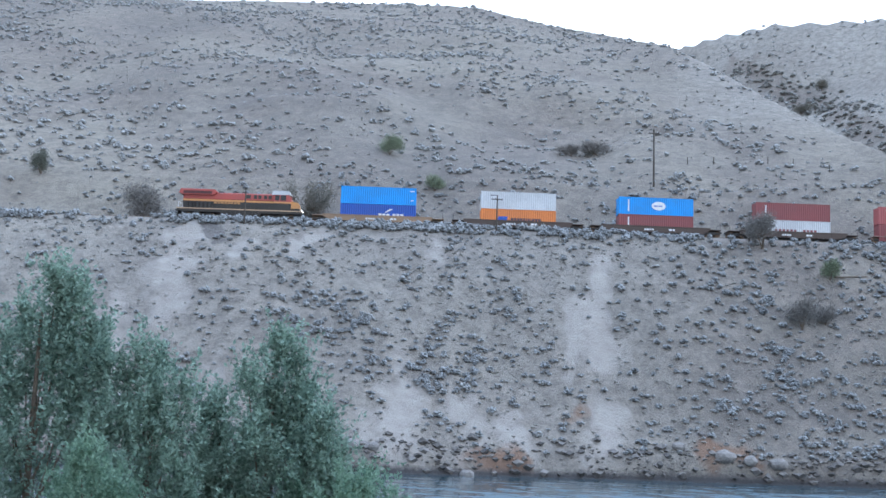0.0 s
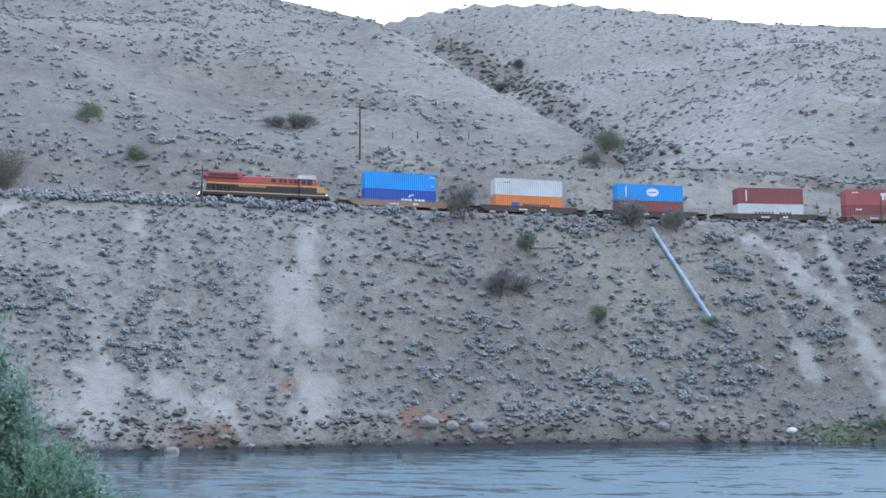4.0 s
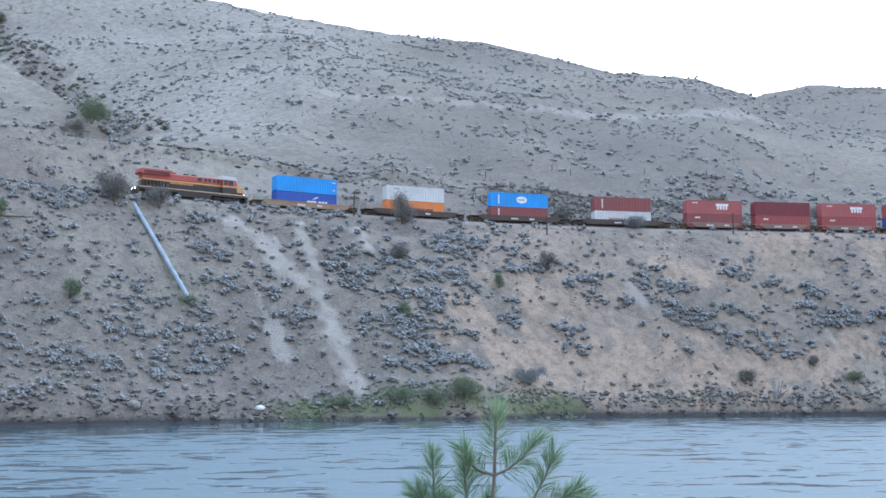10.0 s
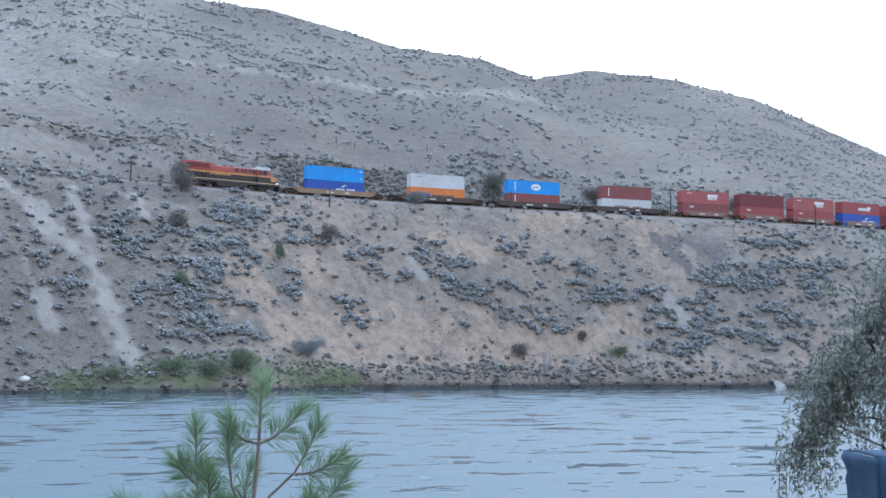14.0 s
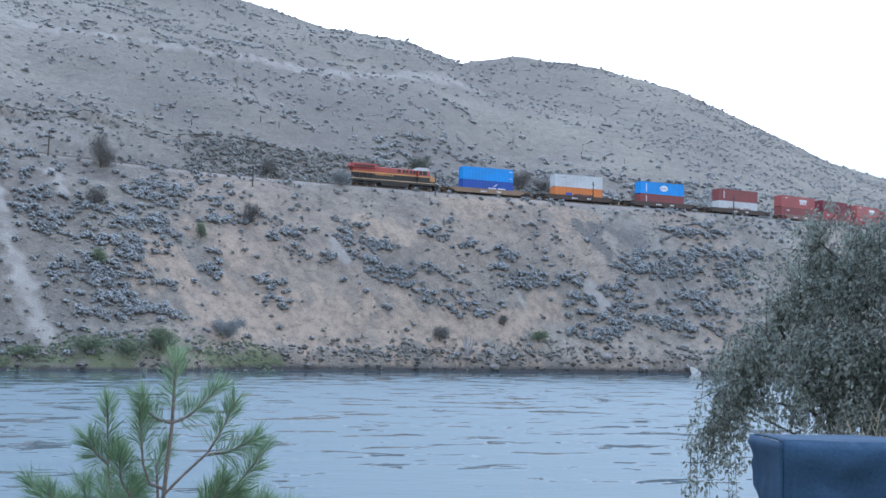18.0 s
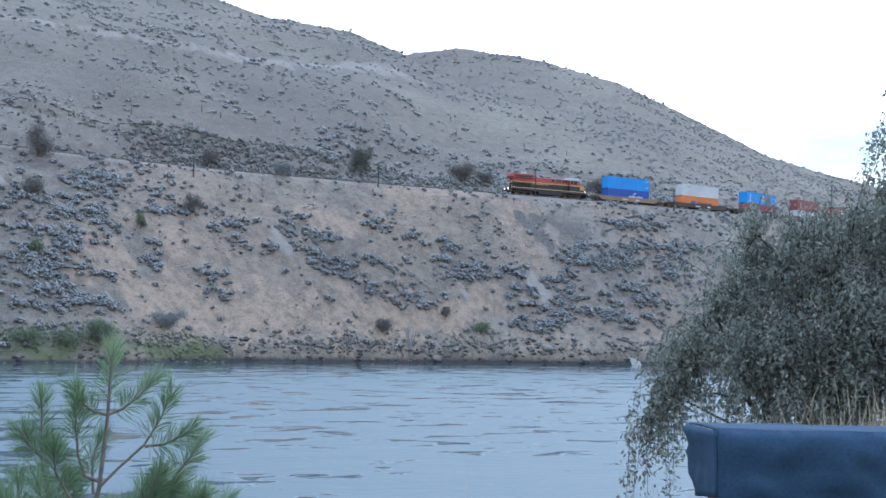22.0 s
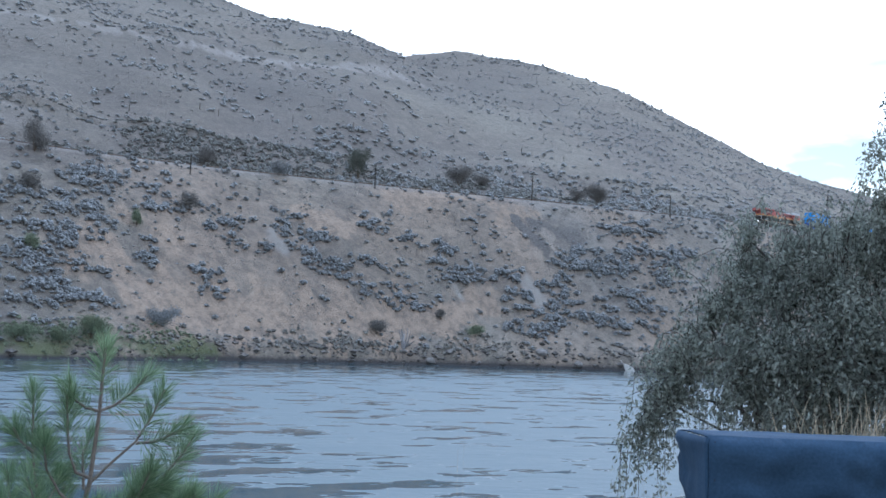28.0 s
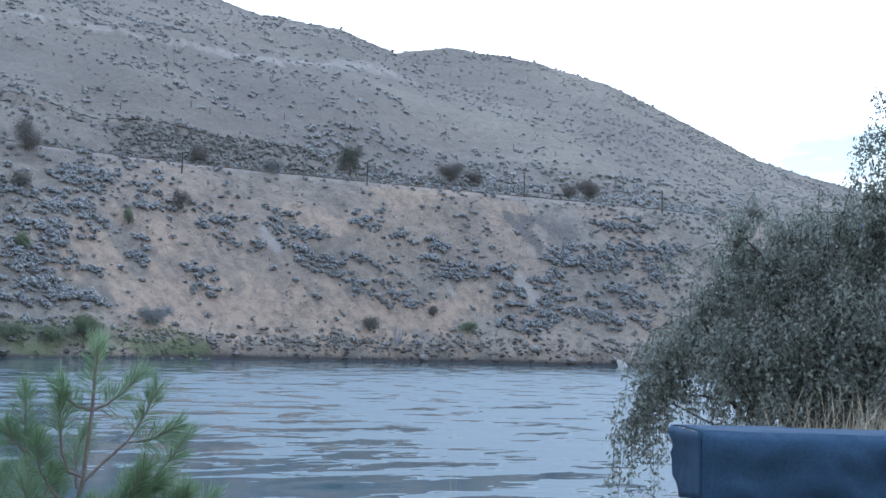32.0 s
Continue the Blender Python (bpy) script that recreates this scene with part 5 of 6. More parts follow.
D_LABEL, G_LABEL, B_LABEL = "dark leafless-looking bush standing on the dry slope", "dull green bush on the dry slope", "bushy green willow scrub at the water's edge"
SHRUBS = (
    (-71.7, 200.7, 3.0, 4.4, 0, "small dark green juniper tree above the railway"), (-21.9, 187.6, 5.0, 8.6, 5, "dark upright tree beside the railway"), (-50.0, 188.5, 6.6, 6.6, 1, D_LABEL),
    (-2.9, 201, 3.8, 3.0, 2, G_LABEL), (48.3, 178.8, 4.4, 5.6, 1, D_LABEL), (49.8, 164.1, 5.0, 4.2, 1, D_LABEL), (53.5, 165.5, 2.6, 3.0, 1, D_LABEL), (56.6, 172.6, 3.0, 3.0, 2, G_LABEL),
    (-12.2, 222.9, 4.6, 3.6, 2, G_LABEL), (29.5, 233.1, 6.5, 3.0, 1, D_LABEL), (24.0, 232.5, 4.0, 2.6, 1, D_LABEL), (77.4, 178.9, 5.0, 5.2, 1, D_LABEL), (85.0, 178.4, 3.6, 3.6, 1, D_LABEL), (130.6, 172.2, 5.2, 5.2, 1, D_LABEL),
    (62.9, 159.4, 2.6, 2.6, 2, G_LABEL), (86.6, 212.3, 5.4, 5.0, 2, G_LABEL), (81.5, 207.0, 3.6, 3.4, 1, D_LABEL), (143.6, 445.1, 6.5, 5.0, 5, "dark tree in the gully between the hills"), (131.0, 430.0, 9.0, 3.6, 5, "dark scrub in the gully between the hills"),
    (137.3, 152.7, 2.0, 2.6, 2, G_LABEL), (103.5, 137.4, 4.0, 2.4, 3, B_LABEL), (115.5, 136.6, 5.2, 3.0, 3, B_LABEL), (110.0, 136.6, 3.6, 2.2, 3, B_LABEL), (96.0, 140.4, 3.0, 1.6, 3, B_LABEL), (130.1, 137.4, 4.0, 3.0, 4, "rounded grey sagebrush near the water"),
    (114.2, 150.3, 2.4, 2.4, 2, G_LABEL), (204.2, 157.6, 4.6, 6.4, 0, "dark upright tree beside the railway"), (232.0, 148.6, 6.2, 4.8, 1, D_LABEL), (237.5, 146.0, 4.2, 3.6, 1, D_LABEL), (264.6, 128.6, 6.8, 4.8, 1, D_LABEL), (259.0, 131.5, 4.0, 3.4, 1, D_LABEL), (121.6, 160.7, 3.4, 3.0, 1, D_LABEL),
    (150.0, 153.6, 2.8, 3.2, 1, D_LABEL), (186.6, 122.5, 1.9, 2.0, 1, D_LABEL), (189.9, 116.9, 3.4, 2.0, 2, G_LABEL), (320.4, 104.9, 5.0, 4.6, 1, D_LABEL), (81.5, 160.0, 2.6, 1.4, 2, G_LABEL), (172.0, 172.0, 4.0, 3.4, 1, D_LABEL),
    (171.5, 126.5, 3.4, 2.4, 1, D_LABEL), (-44.0, 181.3, 2.0, 1.6, 4, "pale sagebrush at the edge of the railway bench"), (176.7, 156.4, 4.2, 2.6, 4, "broad pale sagebrush below the railway"),
)
JUNIPER = leafy("juniper", (0.085, 0.095, 0.08), (0.20, 0.21, 0.175), 0.9)
BROWN_TREE = leafy("brown_green_tree", (0.10, 0.10, 0.085), (0.24, 0.225, 0.19), 0.9)
TWIGGY = leafy("grey_twigs", (0.125, 0.12, 0.112), (0.29, 0.275, 0.258), 0.95)
for k, (x, y, w, h, kind_no, label) in enumerate(SHRUBS):
    shrub(x, y, w, h, (JUNIPER, TWIGGY, GREEN_BRUSH, GREEN_BRUSH, SAGE, BROWN_TREE)[kind_no], label, "tree" if h > 4.3 and kind_no == 0 else "shrub", k)


# ---- poles, fence, pipe, stones ----
def pole(x, y, height, label, arm=True, thick=0.14):
    z = float(ground_height(x, y))
    ob = thing("utility_pole", label, "pole", Matrix.Translation((x, y, z)) @ Matrix.Rotation(0.2 * math.sin(x), 4, "Z"), "poles along the railway")
    bm = bmesh.new()
    tube(bm, (0, 0, -0.5), (0.04 * math.sin(x), 0, height), thick, thick * 0.7, 8)
    part("shaft", bm, POLE_WOOD, ob)
    if arm:
        bm = bmesh.new()
        box(bm, (-0.9, -0.06, height - 0.75), (0.9, 0.06, height - 0.6), 0.01)
        part("crossarm", bm, POLE_WOOD, ob)
        for dx in (-0.8, -0.3, 0.3, 0.8):
            bm = bmesh.new()
            tube(bm, (dx, 0, height - 0.6), (dx, 0, height - 0.42), 0.045, 0.03, 6)
            part("insulator", bm, MARK_DARK, ob)
    return ob


for x, y, h, arm in ((7.2, 178.6, 6.0, True), (-31.6, 177.6, 5.6, False), (157.6, 161.5, 3.6, False), (194.5, 145.5, 4.4, False), (227.6, 126.6, 5.0, True), (259.9, 107.2, 5.2, True), (295.4, 90.7, 5.2, True), (122.4, 176.0, 4.6, False), (46.7, 180.6, 4.6, True)):
    pole(x, y, h, "dark weathered wooden pole on the bench below the railway", arm)
pole(35.8, 203.5, 10.4, "tall dark wooden utility pole with a crossarm above the railway", True, 0.18)


def fence_post(x, y, h):
    z = float(ground_height(x, y))
    bm = bmesh.new()
    tube(bm, (0, 0, -0.3), (0.05 * math.sin(3 * x), 0.03, h), 0.09, 0.075, 6)
    ob = finish("fence_post", bm, POLE_WOOD)
    ob.matrix_basis = Matrix.Translation((x, y, z))
    tagged(ob, "weathered wooden fence post standing on the hillside", "post", "fence posts on the hillside")


for x, y in ((45.7, 222.6), (51.3, 225.0), (56.0, 225.4), (61.5, 223.5), (173.6, 197.6), (192.3, 195.2), (196, 192.8), (217, 188.3), (232.7, 181.8), (283.2, 205), (290.8, 191.3), (281.6, 183.1), (296.6, 169), (296, 161.2), (299, 156.3), (66.0, 222.0), (72.0, 219.0)):
    fence_post(x, y, 1.5)


def chute():
    a, b = Vector((79.9, 177.0, 34.0)), Vector((81.2, 159.3, 17.6))
    ob = thing("drain_pipe", "pale galvanised half-round drain chute running down the bank", "pipe", Matrix.Translation(b))
    d = a - b
    steps = 7
    for k in range(steps):
        p, q = d * (k / steps), d * ((k + 1.02) / steps)
        bm = bmesh.new()
        m = Matrix.Translation(p) @ (q - p).to_track_quat("Z", "Y").to_matrix().to_4x4()
        n = (q - p).length
        ring = [(0.34 * math.cos(t), 0.34 * math.sin(t)) for t in np.linspace(0, 2 * math.pi, 13)[:-1]]
        lo = [bm.verts.new(m @ Vector((u, v, 0))) for u, v in ring]
        hi = [bm.verts.new(m @ Vector((u, v, n))) for u, v in ring]
        for i in range(12):
            bm.faces.new((lo[i], lo[(i + 1) % 12], hi[(i + 1) % 12], hi[i]))
        bm.faces.new(lo[::-1]), bm.faces.new(hi)
        tube(bm, m @ Vector((0, 0, 0)), m @ Vector((0, 0, 0.12)), 0.38, 0.38, 12)
        part("pipe_section", bm, PIPE_STEEL, ob)


chute()


def lump_stone(name, x, y, size, material, label, seed, up=0.25):
    rng = np.random.RandomState(seed)
    bm = bmesh.new()
    bmesh.ops.create_icosphere(bm, subdivisions=2, radius=1)
    for v in bm.verts:
        v.co *= 1 + 0.22 * noise.noise(v.co * 1.3 + Vector((seed, 0, 0))) + rng.uniform(-0.05, 0.05)
        v.co.z *= 0.65
    ob = finish(name, bm, material)
    ob.matrix_basis = Matrix.Translation((x, y, float(ground_height(x, y)) + size * up)) @ Matrix.Rotation(seed, 4, "Z") @ Matrix.Diagonal((size, size * 0.8, size, 1))
    return tagged(ob, label, "rock", "single stones on the shore")


lump_stone("boulder", 85.0, 144.6, 0.75, PALE_ROCK, "white boulder lying above the waterline", 3)
for k, (x, y, s) in enumerate(((-10.5, 138.4, 1.2), (-8.0, 138.2, 0.9), (34.5, 145.2, 1.4), (37.5, 145.0, 1.1), (29.0, 146.2, 1.0), (40.8, 144.8, 1.2), (3.0, 139.6, 1.0), (178, 119, 1.0), (200, 108, 1.3), (206, 103, 1.1), (221, 95, 1.2), (66, 144.5, 1.0))):
    lump_stone("boulder", x, y, s, ROCK, "weathered grey boulder at the water's edge", 20 + k, 0.1)


def white_wing():
    """A pale slab tipped up at the water's edge."""
    x, y = 214.6, 96.6
    bm = bmesh.new()
    extrude(bm, [(-1.5, 1.9), (-0.7, 1.1), (0.2, 0.95), (1.3, 0.25), (1.5, -0.4), (-0.3, -0.5), (-0.6, 0.4)], -0.25, 0.25)
    bmesh.ops.bevel(bm, geom=bm.edges[:], offset=0.06, segments=1, affect="EDGES")
    ob = finish("pale_slab", bm, PALE_ROCK)
    ob.matrix_basis = Matrix.Translation((x, y, 0.25)) @ Matrix.Rotation(radians(-65), 4, "Z")
    tagged(ob, "bright white jagged slab tipped up at the waterline", "rock")


white_wing()


def driftwood(x, y, turn, size, label):
    ob = thing("driftwood", label, "dead branch", Matrix.Translation((x, y, float(ground_height(x, y)) + 0.1)) @ Matrix.Rotation(turn, 4, "Z"))
    rng = random.Random(int(x))
    for k in range(9):
        a = rng.uniform(-1.2, 1.2)
        bm = bmesh.new()
        p, r = Vector((rng.uniform(-0.5, 0.5), 0, 0)), 0.09 * size
        for j in range(3):
            q = p + Vector((math.sin(a), rng.uniform(-0.3, 0.1), math.cos(a))) * size * 0.55
            tube(bm, p, q, r, r * 0.65, 6)
            p, r, a = q, r * 0.65, a + rng.uniform(-0.4, 0.4)
        part("limb", bm, PALE_BARK, ob)
    return ob


PALE_BARK = surface("bleached_wood", (0.20, 0.19, 0.19), (0.38, 0.37, 0.37), 0.3, 0.9, 0.4, 8)
driftwood(174.1, 122.2, 1.0, 2.3, "bleached dead branches fanning up from the waterline")
bm = bmesh.new()
tube(bm, (-2.6, 0, 0), (2.6, 0.2, 0.35), 0.13, 0.08, 7)
tube(bm, (0.5, 0, 0.2), (1.6, 0.5, 0.7), 0.06, 0.03, 6)
ob = finish("fallen_log", bm, BARK)
ob.matrix_basis = Matrix.Translation((59.7, 172.6, float(ground_height(59.7, 172.6)) + 0.2)) @ Matrix.Rotation(0.1, 4, "Z")
tagged(ob, "thin dead log lying across the slope", "log")


def shore_rocks():
    rng = np.random.RandomState(5)
    count = 2300
    az = rng.uniform(-29, 80, count)
    rs, rt, sl = plan(az)
    r = rs + np.abs(rng.normal(0, 1.0, count)) * 1.6 + 0.1
    x, y = r * np.sin(np.radians(az)), r * np.cos(np.radians(az))
    keep = strokes(x, y, GREEN) < 0.4
    x, y = x[keep], y[keep]
    size = 0.22 + 0.85 * rng.rand(len(x)) ** 2.5
    pts = on_land(x, y)
    octa = np.array([(1, 0.2, 0), (0.1, 1, 0.1), (-1, 0.1, -0.1), (0, -1, 0), (0.2, 0.1, 0.7), (0, 0, -0.8), (0.75, 0.7, 0.35), (-0.7, 0.75, 0.3), (-0.7, -0.7, 0.35), (0.7, -0.75, 0.3)])
    tri = np.array([(0, 6, 4), (6, 1, 4), (1, 7, 4), (7, 2, 4), (2, 8, 4), (8, 3, 4), (3, 9, 4), (9, 0, 4), (6, 0, 5), (1, 6, 5), (7, 1, 5), (2, 7, 5), (8, 2, 5), (3, 8, 5), (9, 3, 5), (0, 9, 5)])
    t = rng.uniform(0, 6.3, len(x))
    jit = octa[None] * rng.uniform(0.6, 1.35, (len(x), len(octa), 1)) * size[:, None, None] * rng.uniform(0.45, 0.8, (len(x), 1, 1))
    px = jit[..., 0] * np.cos(t)[:, None] - jit[..., 1] * np.sin(t)[:, None] + x[:, None]
    py = jit[..., 0] * np.sin(t)[:, None] + jit[..., 1] * np.cos(t)[:, None] + y[:, None]
    pz = jit[..., 2] + pts[:, 2:3] + 0.05
    f = (tri[None] + (np.arange(len(x)) * len(octa))[:, None, None]).reshape(-1, 3)
    me = raw_mesh("shore_rocks", np.stack([px.ravel(), py.ravel(), pz.ravel()], 1), f, SHORE)
    tagged(new("shore_rocks", me), "broken grey rocks lining the far waterline", "rocks", kind="stuff")


SHORE = leafy("shore_stone", (0.055, 0.052, 0.05), (0.27, 0.25, 0.235), 0.85)
shore_rocks()


# ---- the near bank: trees, pine sapling, covered grill, dry grass ----
def aim(az, el, d, x=0.177, y=-0.149, z=-0.07):
    """A place seen from where the viewer ends up, at an azimuth, an elevation and a level distance."""
    a = radians(az)
    return Vector((x + d * math.sin(a), y + d * math.cos(a), EYE + z + d * math.tan(radians(el))))


def limb(bm, points, r1, r2, sides=6):
    n = len(points) - 1
    for k in range(n):
        a, b = r1 + (r2 - r1) * k / n, r1 + (r2 - r1) * (k + 1) / n
        tube(bm, points[k], points[k + 1], a, b, sides)


def bow(a, b, rise, parts=5):
    out_points = []
    for k in range(parts + 1):
        q = k / parts
        out_points.append(a.lerp(b, q) + Vector((0, 0, rise * math.sin(math.pi * q))))
    return out_points


def leaves_mesh(name, at, way, size, wide, material, parent, rng, fold=0.25):
    """Single folded leaves: two triangles each along a stalk line."""
    n = len(at)
    way = way / np.linalg.norm(way, axis=1, keepdims=True)
    side = np.cross(way, rng.normal(size=(n, 3)))
    side /= np.linalg.norm(side, axis=1, keepdims=True)
    up = np.cross(side, way)
    s = size[:, None]
    mid = at + way * s * 0.45
    v = np.stack([at, mid + side * s * wide + up * s * fold * 0.3, at + way * s, mid - side * s * wide + up * s * fold * 0.3], 1).reshape(-1, 3)
    i = np.arange(n) * 4
    f = np.concatenate([np.stack([i, i + 1, i + 2], 1), np.stack([i, i + 2, i + 3], 1)])
    ob = new(name, raw_mesh(name, v, f, material))
    ob.parent = parent
    return ob


def hanging_tree():
    """A many-stemmed small-leaved tree whose sprays droop over the river."""
    base = Vector((7.9, 1.85, float(ground_height(7.9, 1.85))))
    ob = thing("riverside_tree", "bushy dark grey-green tree with drooping small-leaved branches", "tree", Matrix.Translation(base))
    rng = np.random.RandomState(31)
    tips = ((66.2, -3.9, 7.6), (67.2, -1.6, 7.8), (68.6, 0.2, 7.9), (69.6, 1.2, 8.0), (70.7, 3.9, 8.1), (73, 4.9, 8.3), (74.6, 5.5, 8.4), (76, 5.8, 8.2), (77.6, 5.8, 8.1), (79.2, 6.2, 8.2),
            (72, 2.4, 7.8), (73.8, 3.6, 7.7), (75.6, 2.4, 7.7), (77.6, 3.2, 7.8), (70.4, 1.0, 7.7), (72.4, -0.6, 7.5), (74.6, 0.4, 7.4), (77, 0.6, 7.4), (68.4, -1.4, 7.6), (70.4, -1.6, 7.5), (79.6, 1.2, 7.7), (80.6, 4, 8.0),
            (74, -1.8, 7.3), (76.6, -1.6, 7.2), (79, -1.2, 7.3), (71.4, 3.0, 8.3), (75.2, 4.6, 8.6), (78.4, 9.2, 7.8), (78.9, 8.0, 7.6), (80.2, 10.2, 7.8), (79.2, 10.8, 8.0), (82, 2, 7.8), (82.5, 6, 8.0),
            (73.0, 1.2, 8.2), (76.4, 4.0, 8.4), (78.6, 2.2, 8.2), (72.0, -2.4, 7.3), (67.4, -2.8, 7.7), (75.5, -2.7, 7.2), (77.8, -2.5, 7.2), (80, -2.3, 7.2), (78.5, -0.4, 7.3), (81, -0.6, 7.4), (81.5, -3.0, 7.1), (73.8, -3.2, 7.1), (76.2, 5.4, 8.0), (77.4, 5.4, 7.9), (78.4, 4.6, 7.8), (79.4, 3.2, 7.8), (78.0, 7.4, 7.9), (76.8, 2.0, 7.6), (75.2, 3.2, 7.6), (78.2, 1.0, 7.6),
            (73.6, -4.0, 7.1), (75, -4, 7.1), (76.4, -4, 7.1), (78, -3.8, 7.0), (79.6, -3.8, 7.0), (71.8, -1.4, 7.2), (76, -0.6, 7.2),
            (76.9, 9.6, 7.9), (77.3, 8.8, 7.8), (77.6, 10.4, 7.9), (77.9, 8.2, 7.8), (77.1, 7.8, 7.9), (77.9, 9.6, 7.7), (72.2, 3.6, 8.0), (71.2, 3.2, 8.2), (70.2, -2.5, 7.3), (71.4, -2.7, 7.3), (72.6, -2.9, 7.2), (71.0, -1.6, 7.4), (66.0, -4.4, 7.6))
    starts = [base + Vector((0.16 * math.cos(a), 0.16 * math.sin(a), 0)) for a in np.linspace(0, 5.2, 6)]
    tall = aim(85, 5.0, 8.2)
    heads = [aim(*h) for h in ((69.5, 1.0, 7.9), (72.5, 3.8, 8.1), (75.0, 4.8, 8.2), (77.0, 4.4, 8.0), (79.5, 4.6, 7.9), (73.5, 0.8, 7.5))]
    for first, last in zip(starts, heads):
        bm = bmesh.new()
        limb(bm, [p - base for p in bow(first, last, 0.12)], 0.03, 0.009, 6)
        part("stem", bm, DARK_BARK, ob)
    bm = bmesh.new()
    limb(bm, [starts[2] - base, aim(81.5, -2, 8.2) - base, tall - base, aim(86.5, 14, 8.2) - base], 0.05, 0.02, 7)
    part("trunk", bm, DARK_BARK, ob)
    at, way, size = [], [], []
    for k, tip in enumerate(tips):
        end = aim(*tip)
        stem = min(range(6), key=lambda i: (heads[i] - end).length)
        root = starts[stem].lerp(heads[stem], 0.45 + 0.1 * (k % 5)) if tip[1] < 7 else tall
        knee = root.lerp(end, 0.4) + Vector((0, 0, 0.22 + 0.06 * (k % 3)))
        pts = [root, root.lerp(knee, 0.5) + Vector((0.05 * math.sin(k), 0.05 * math.cos(k), 0.05)), knee, knee.lerp(end, 0.55) + Vector((0, 0, 0.14)), end]
        bm = bmesh.new()
        limb(bm, [p - base for p in pts], 0.012, 0.003, 5)
        for j in range(17 if tip[1] < 7 else 6):
            q = rng.uniform(0.45, 1.0)
            p = knee.lerp(end, q) + Vector((0, 0, 0.2 * math.sin(math.pi * q)))
            drift = Vector((rng.normal(0, 0.10), rng.normal(0, 0.12), rng.normal(0.0, 0.12)))
            drop = rng.uniform(0.24, 0.56) if tip[0] < 66.8 else rng.uniform(0.12, 0.34)
            p1, p2 = p + drift, p + drift * 1.3 + Vector((0, 0, -drop))
            limb(bm, [p - base, p.lerp(p1, 0.6) - base + Vector((0, 0, 0.04)), p1 - base, p1.lerp(p2, 0.5) - base + Vector((0.02, 0, -0.02)), p2 - base], 0.0025, 0.0008, 4)
            for i in range(96 if tip[0] < 66.8 else 72):
                u = rng.uniform(0.0, 1.0)
                w = p.lerp(p1, u * 2) if u < 0.5 else p1.lerp(p2, u * 2 - 1)
                at.append(w - base + Vector(rng.normal(0, 0.024, 3)))
                way.append((rng.normal(0, 0.6), rng.normal(0, 0.6), rng.normal(-0.7, 0.45)))
                size.append(rng.uniform(0.020, 0.045))
        part("branch", bm, DARK_BARK, ob)
    leaf = leaves_mesh("crown", np.array(at), np.array(way), np.array(size), 0.22, DUSK_LEAF, ob, rng)
    return ob


DARK_BARK = surface("dark_bark", (0.035, 0.03, 0.027), (0.085, 0.072, 0.062), 0.06, 0.9, 0.4, 8)
DUSK_LEAF = leafy("dusk_leaves", (0.055, 0.07, 0.056), (0.40, 0.43, 0.375), 0.5, 0.4)
TREE_LEAF = leafy("bank_tree_leaves", (0.08, 0.14, 0.11), (0.34, 0.46, 0.37), 0.6, 0.4)
LIGHT_LEAF = leafy("young_leaves", (0.085, 0.165, 0.115), (0.29, 0.42, 0.31), 0.6, 0.42)
hanging_tree()


def bank_tree(tips, d, material, seed, label, leaf=0.085, each=2300):
    """An upright leafy tree: each tip is an azimuth and an elevation of a leafy top."""
    rng = np.random.RandomState(seed)
    mid = sum(t[0] for t in tips) / len(tips)
    foot = aim(mid, 0, d, 0, 0, 0)
    base = Vector((foot.x, foot.y, float(ground_height(foot.x, foot.y))))
    ob = thing("bank_tree", label, "tree", Matrix.Translation(base), "green trees on the near bank")
    high = max(t[1] for t in tips)
    top = aim(mid, high - 2.2, d, 0, 0, 0)
    bm = bmesh.new()
    limb(bm, bow(Vector((0, 0, -0.2)), top - base, 0.1), 0.09, 0.02, 8)
    part("trunk", bm, BARK, ob)
    at, way, size = [], [], []
    for az, el in tips:
        end = aim(az, el - 0.9, d + rng.uniform(-0.7, 0.7), 0, 0, 0)
        root = base.lerp(top, min(max((end.z - base.z) / (top.z - base.z) - 0.35, 0.1), 0.9))
        bm = bmesh.new()
        limb(bm, [p - base for p in bow(root, end, -0.1)], 0.02, 0.004, 5)
        part("limb", bm, BARK, ob)
        for j in range(int(each / 26 * rng.uniform(0.45, 1.2))):
            u = 1 - rng.rand() ** 1.4
            shoot = end - Vector((0, 0, 1.15 * (1 - u)))
            spread = 0.05 + 0.19 * (1 - u) ** 0.8
            p = np.array(shoot - base) + np.append(rng.normal(0, spread, 2), rng.normal(0, 0.08))
            d2 = np.append(rng.normal(0, 0.35, 2), 1.0)
            length = rng.uniform(0.22, 0.50)
            for i in range(28):
                at.append(p + d2 * length * rng.rand() + rng.normal(0, 0.022, 3))
                way.append(np.append(rng.normal(0, 0.8, 2), rng.normal(0.6, 0.5)))
                size.append(rng.uniform(0.5, 1.1) * leaf)
    leaves_mesh("crown", np.array(at), np.array(way), np.array(size), 0.26, material, ob, rng)


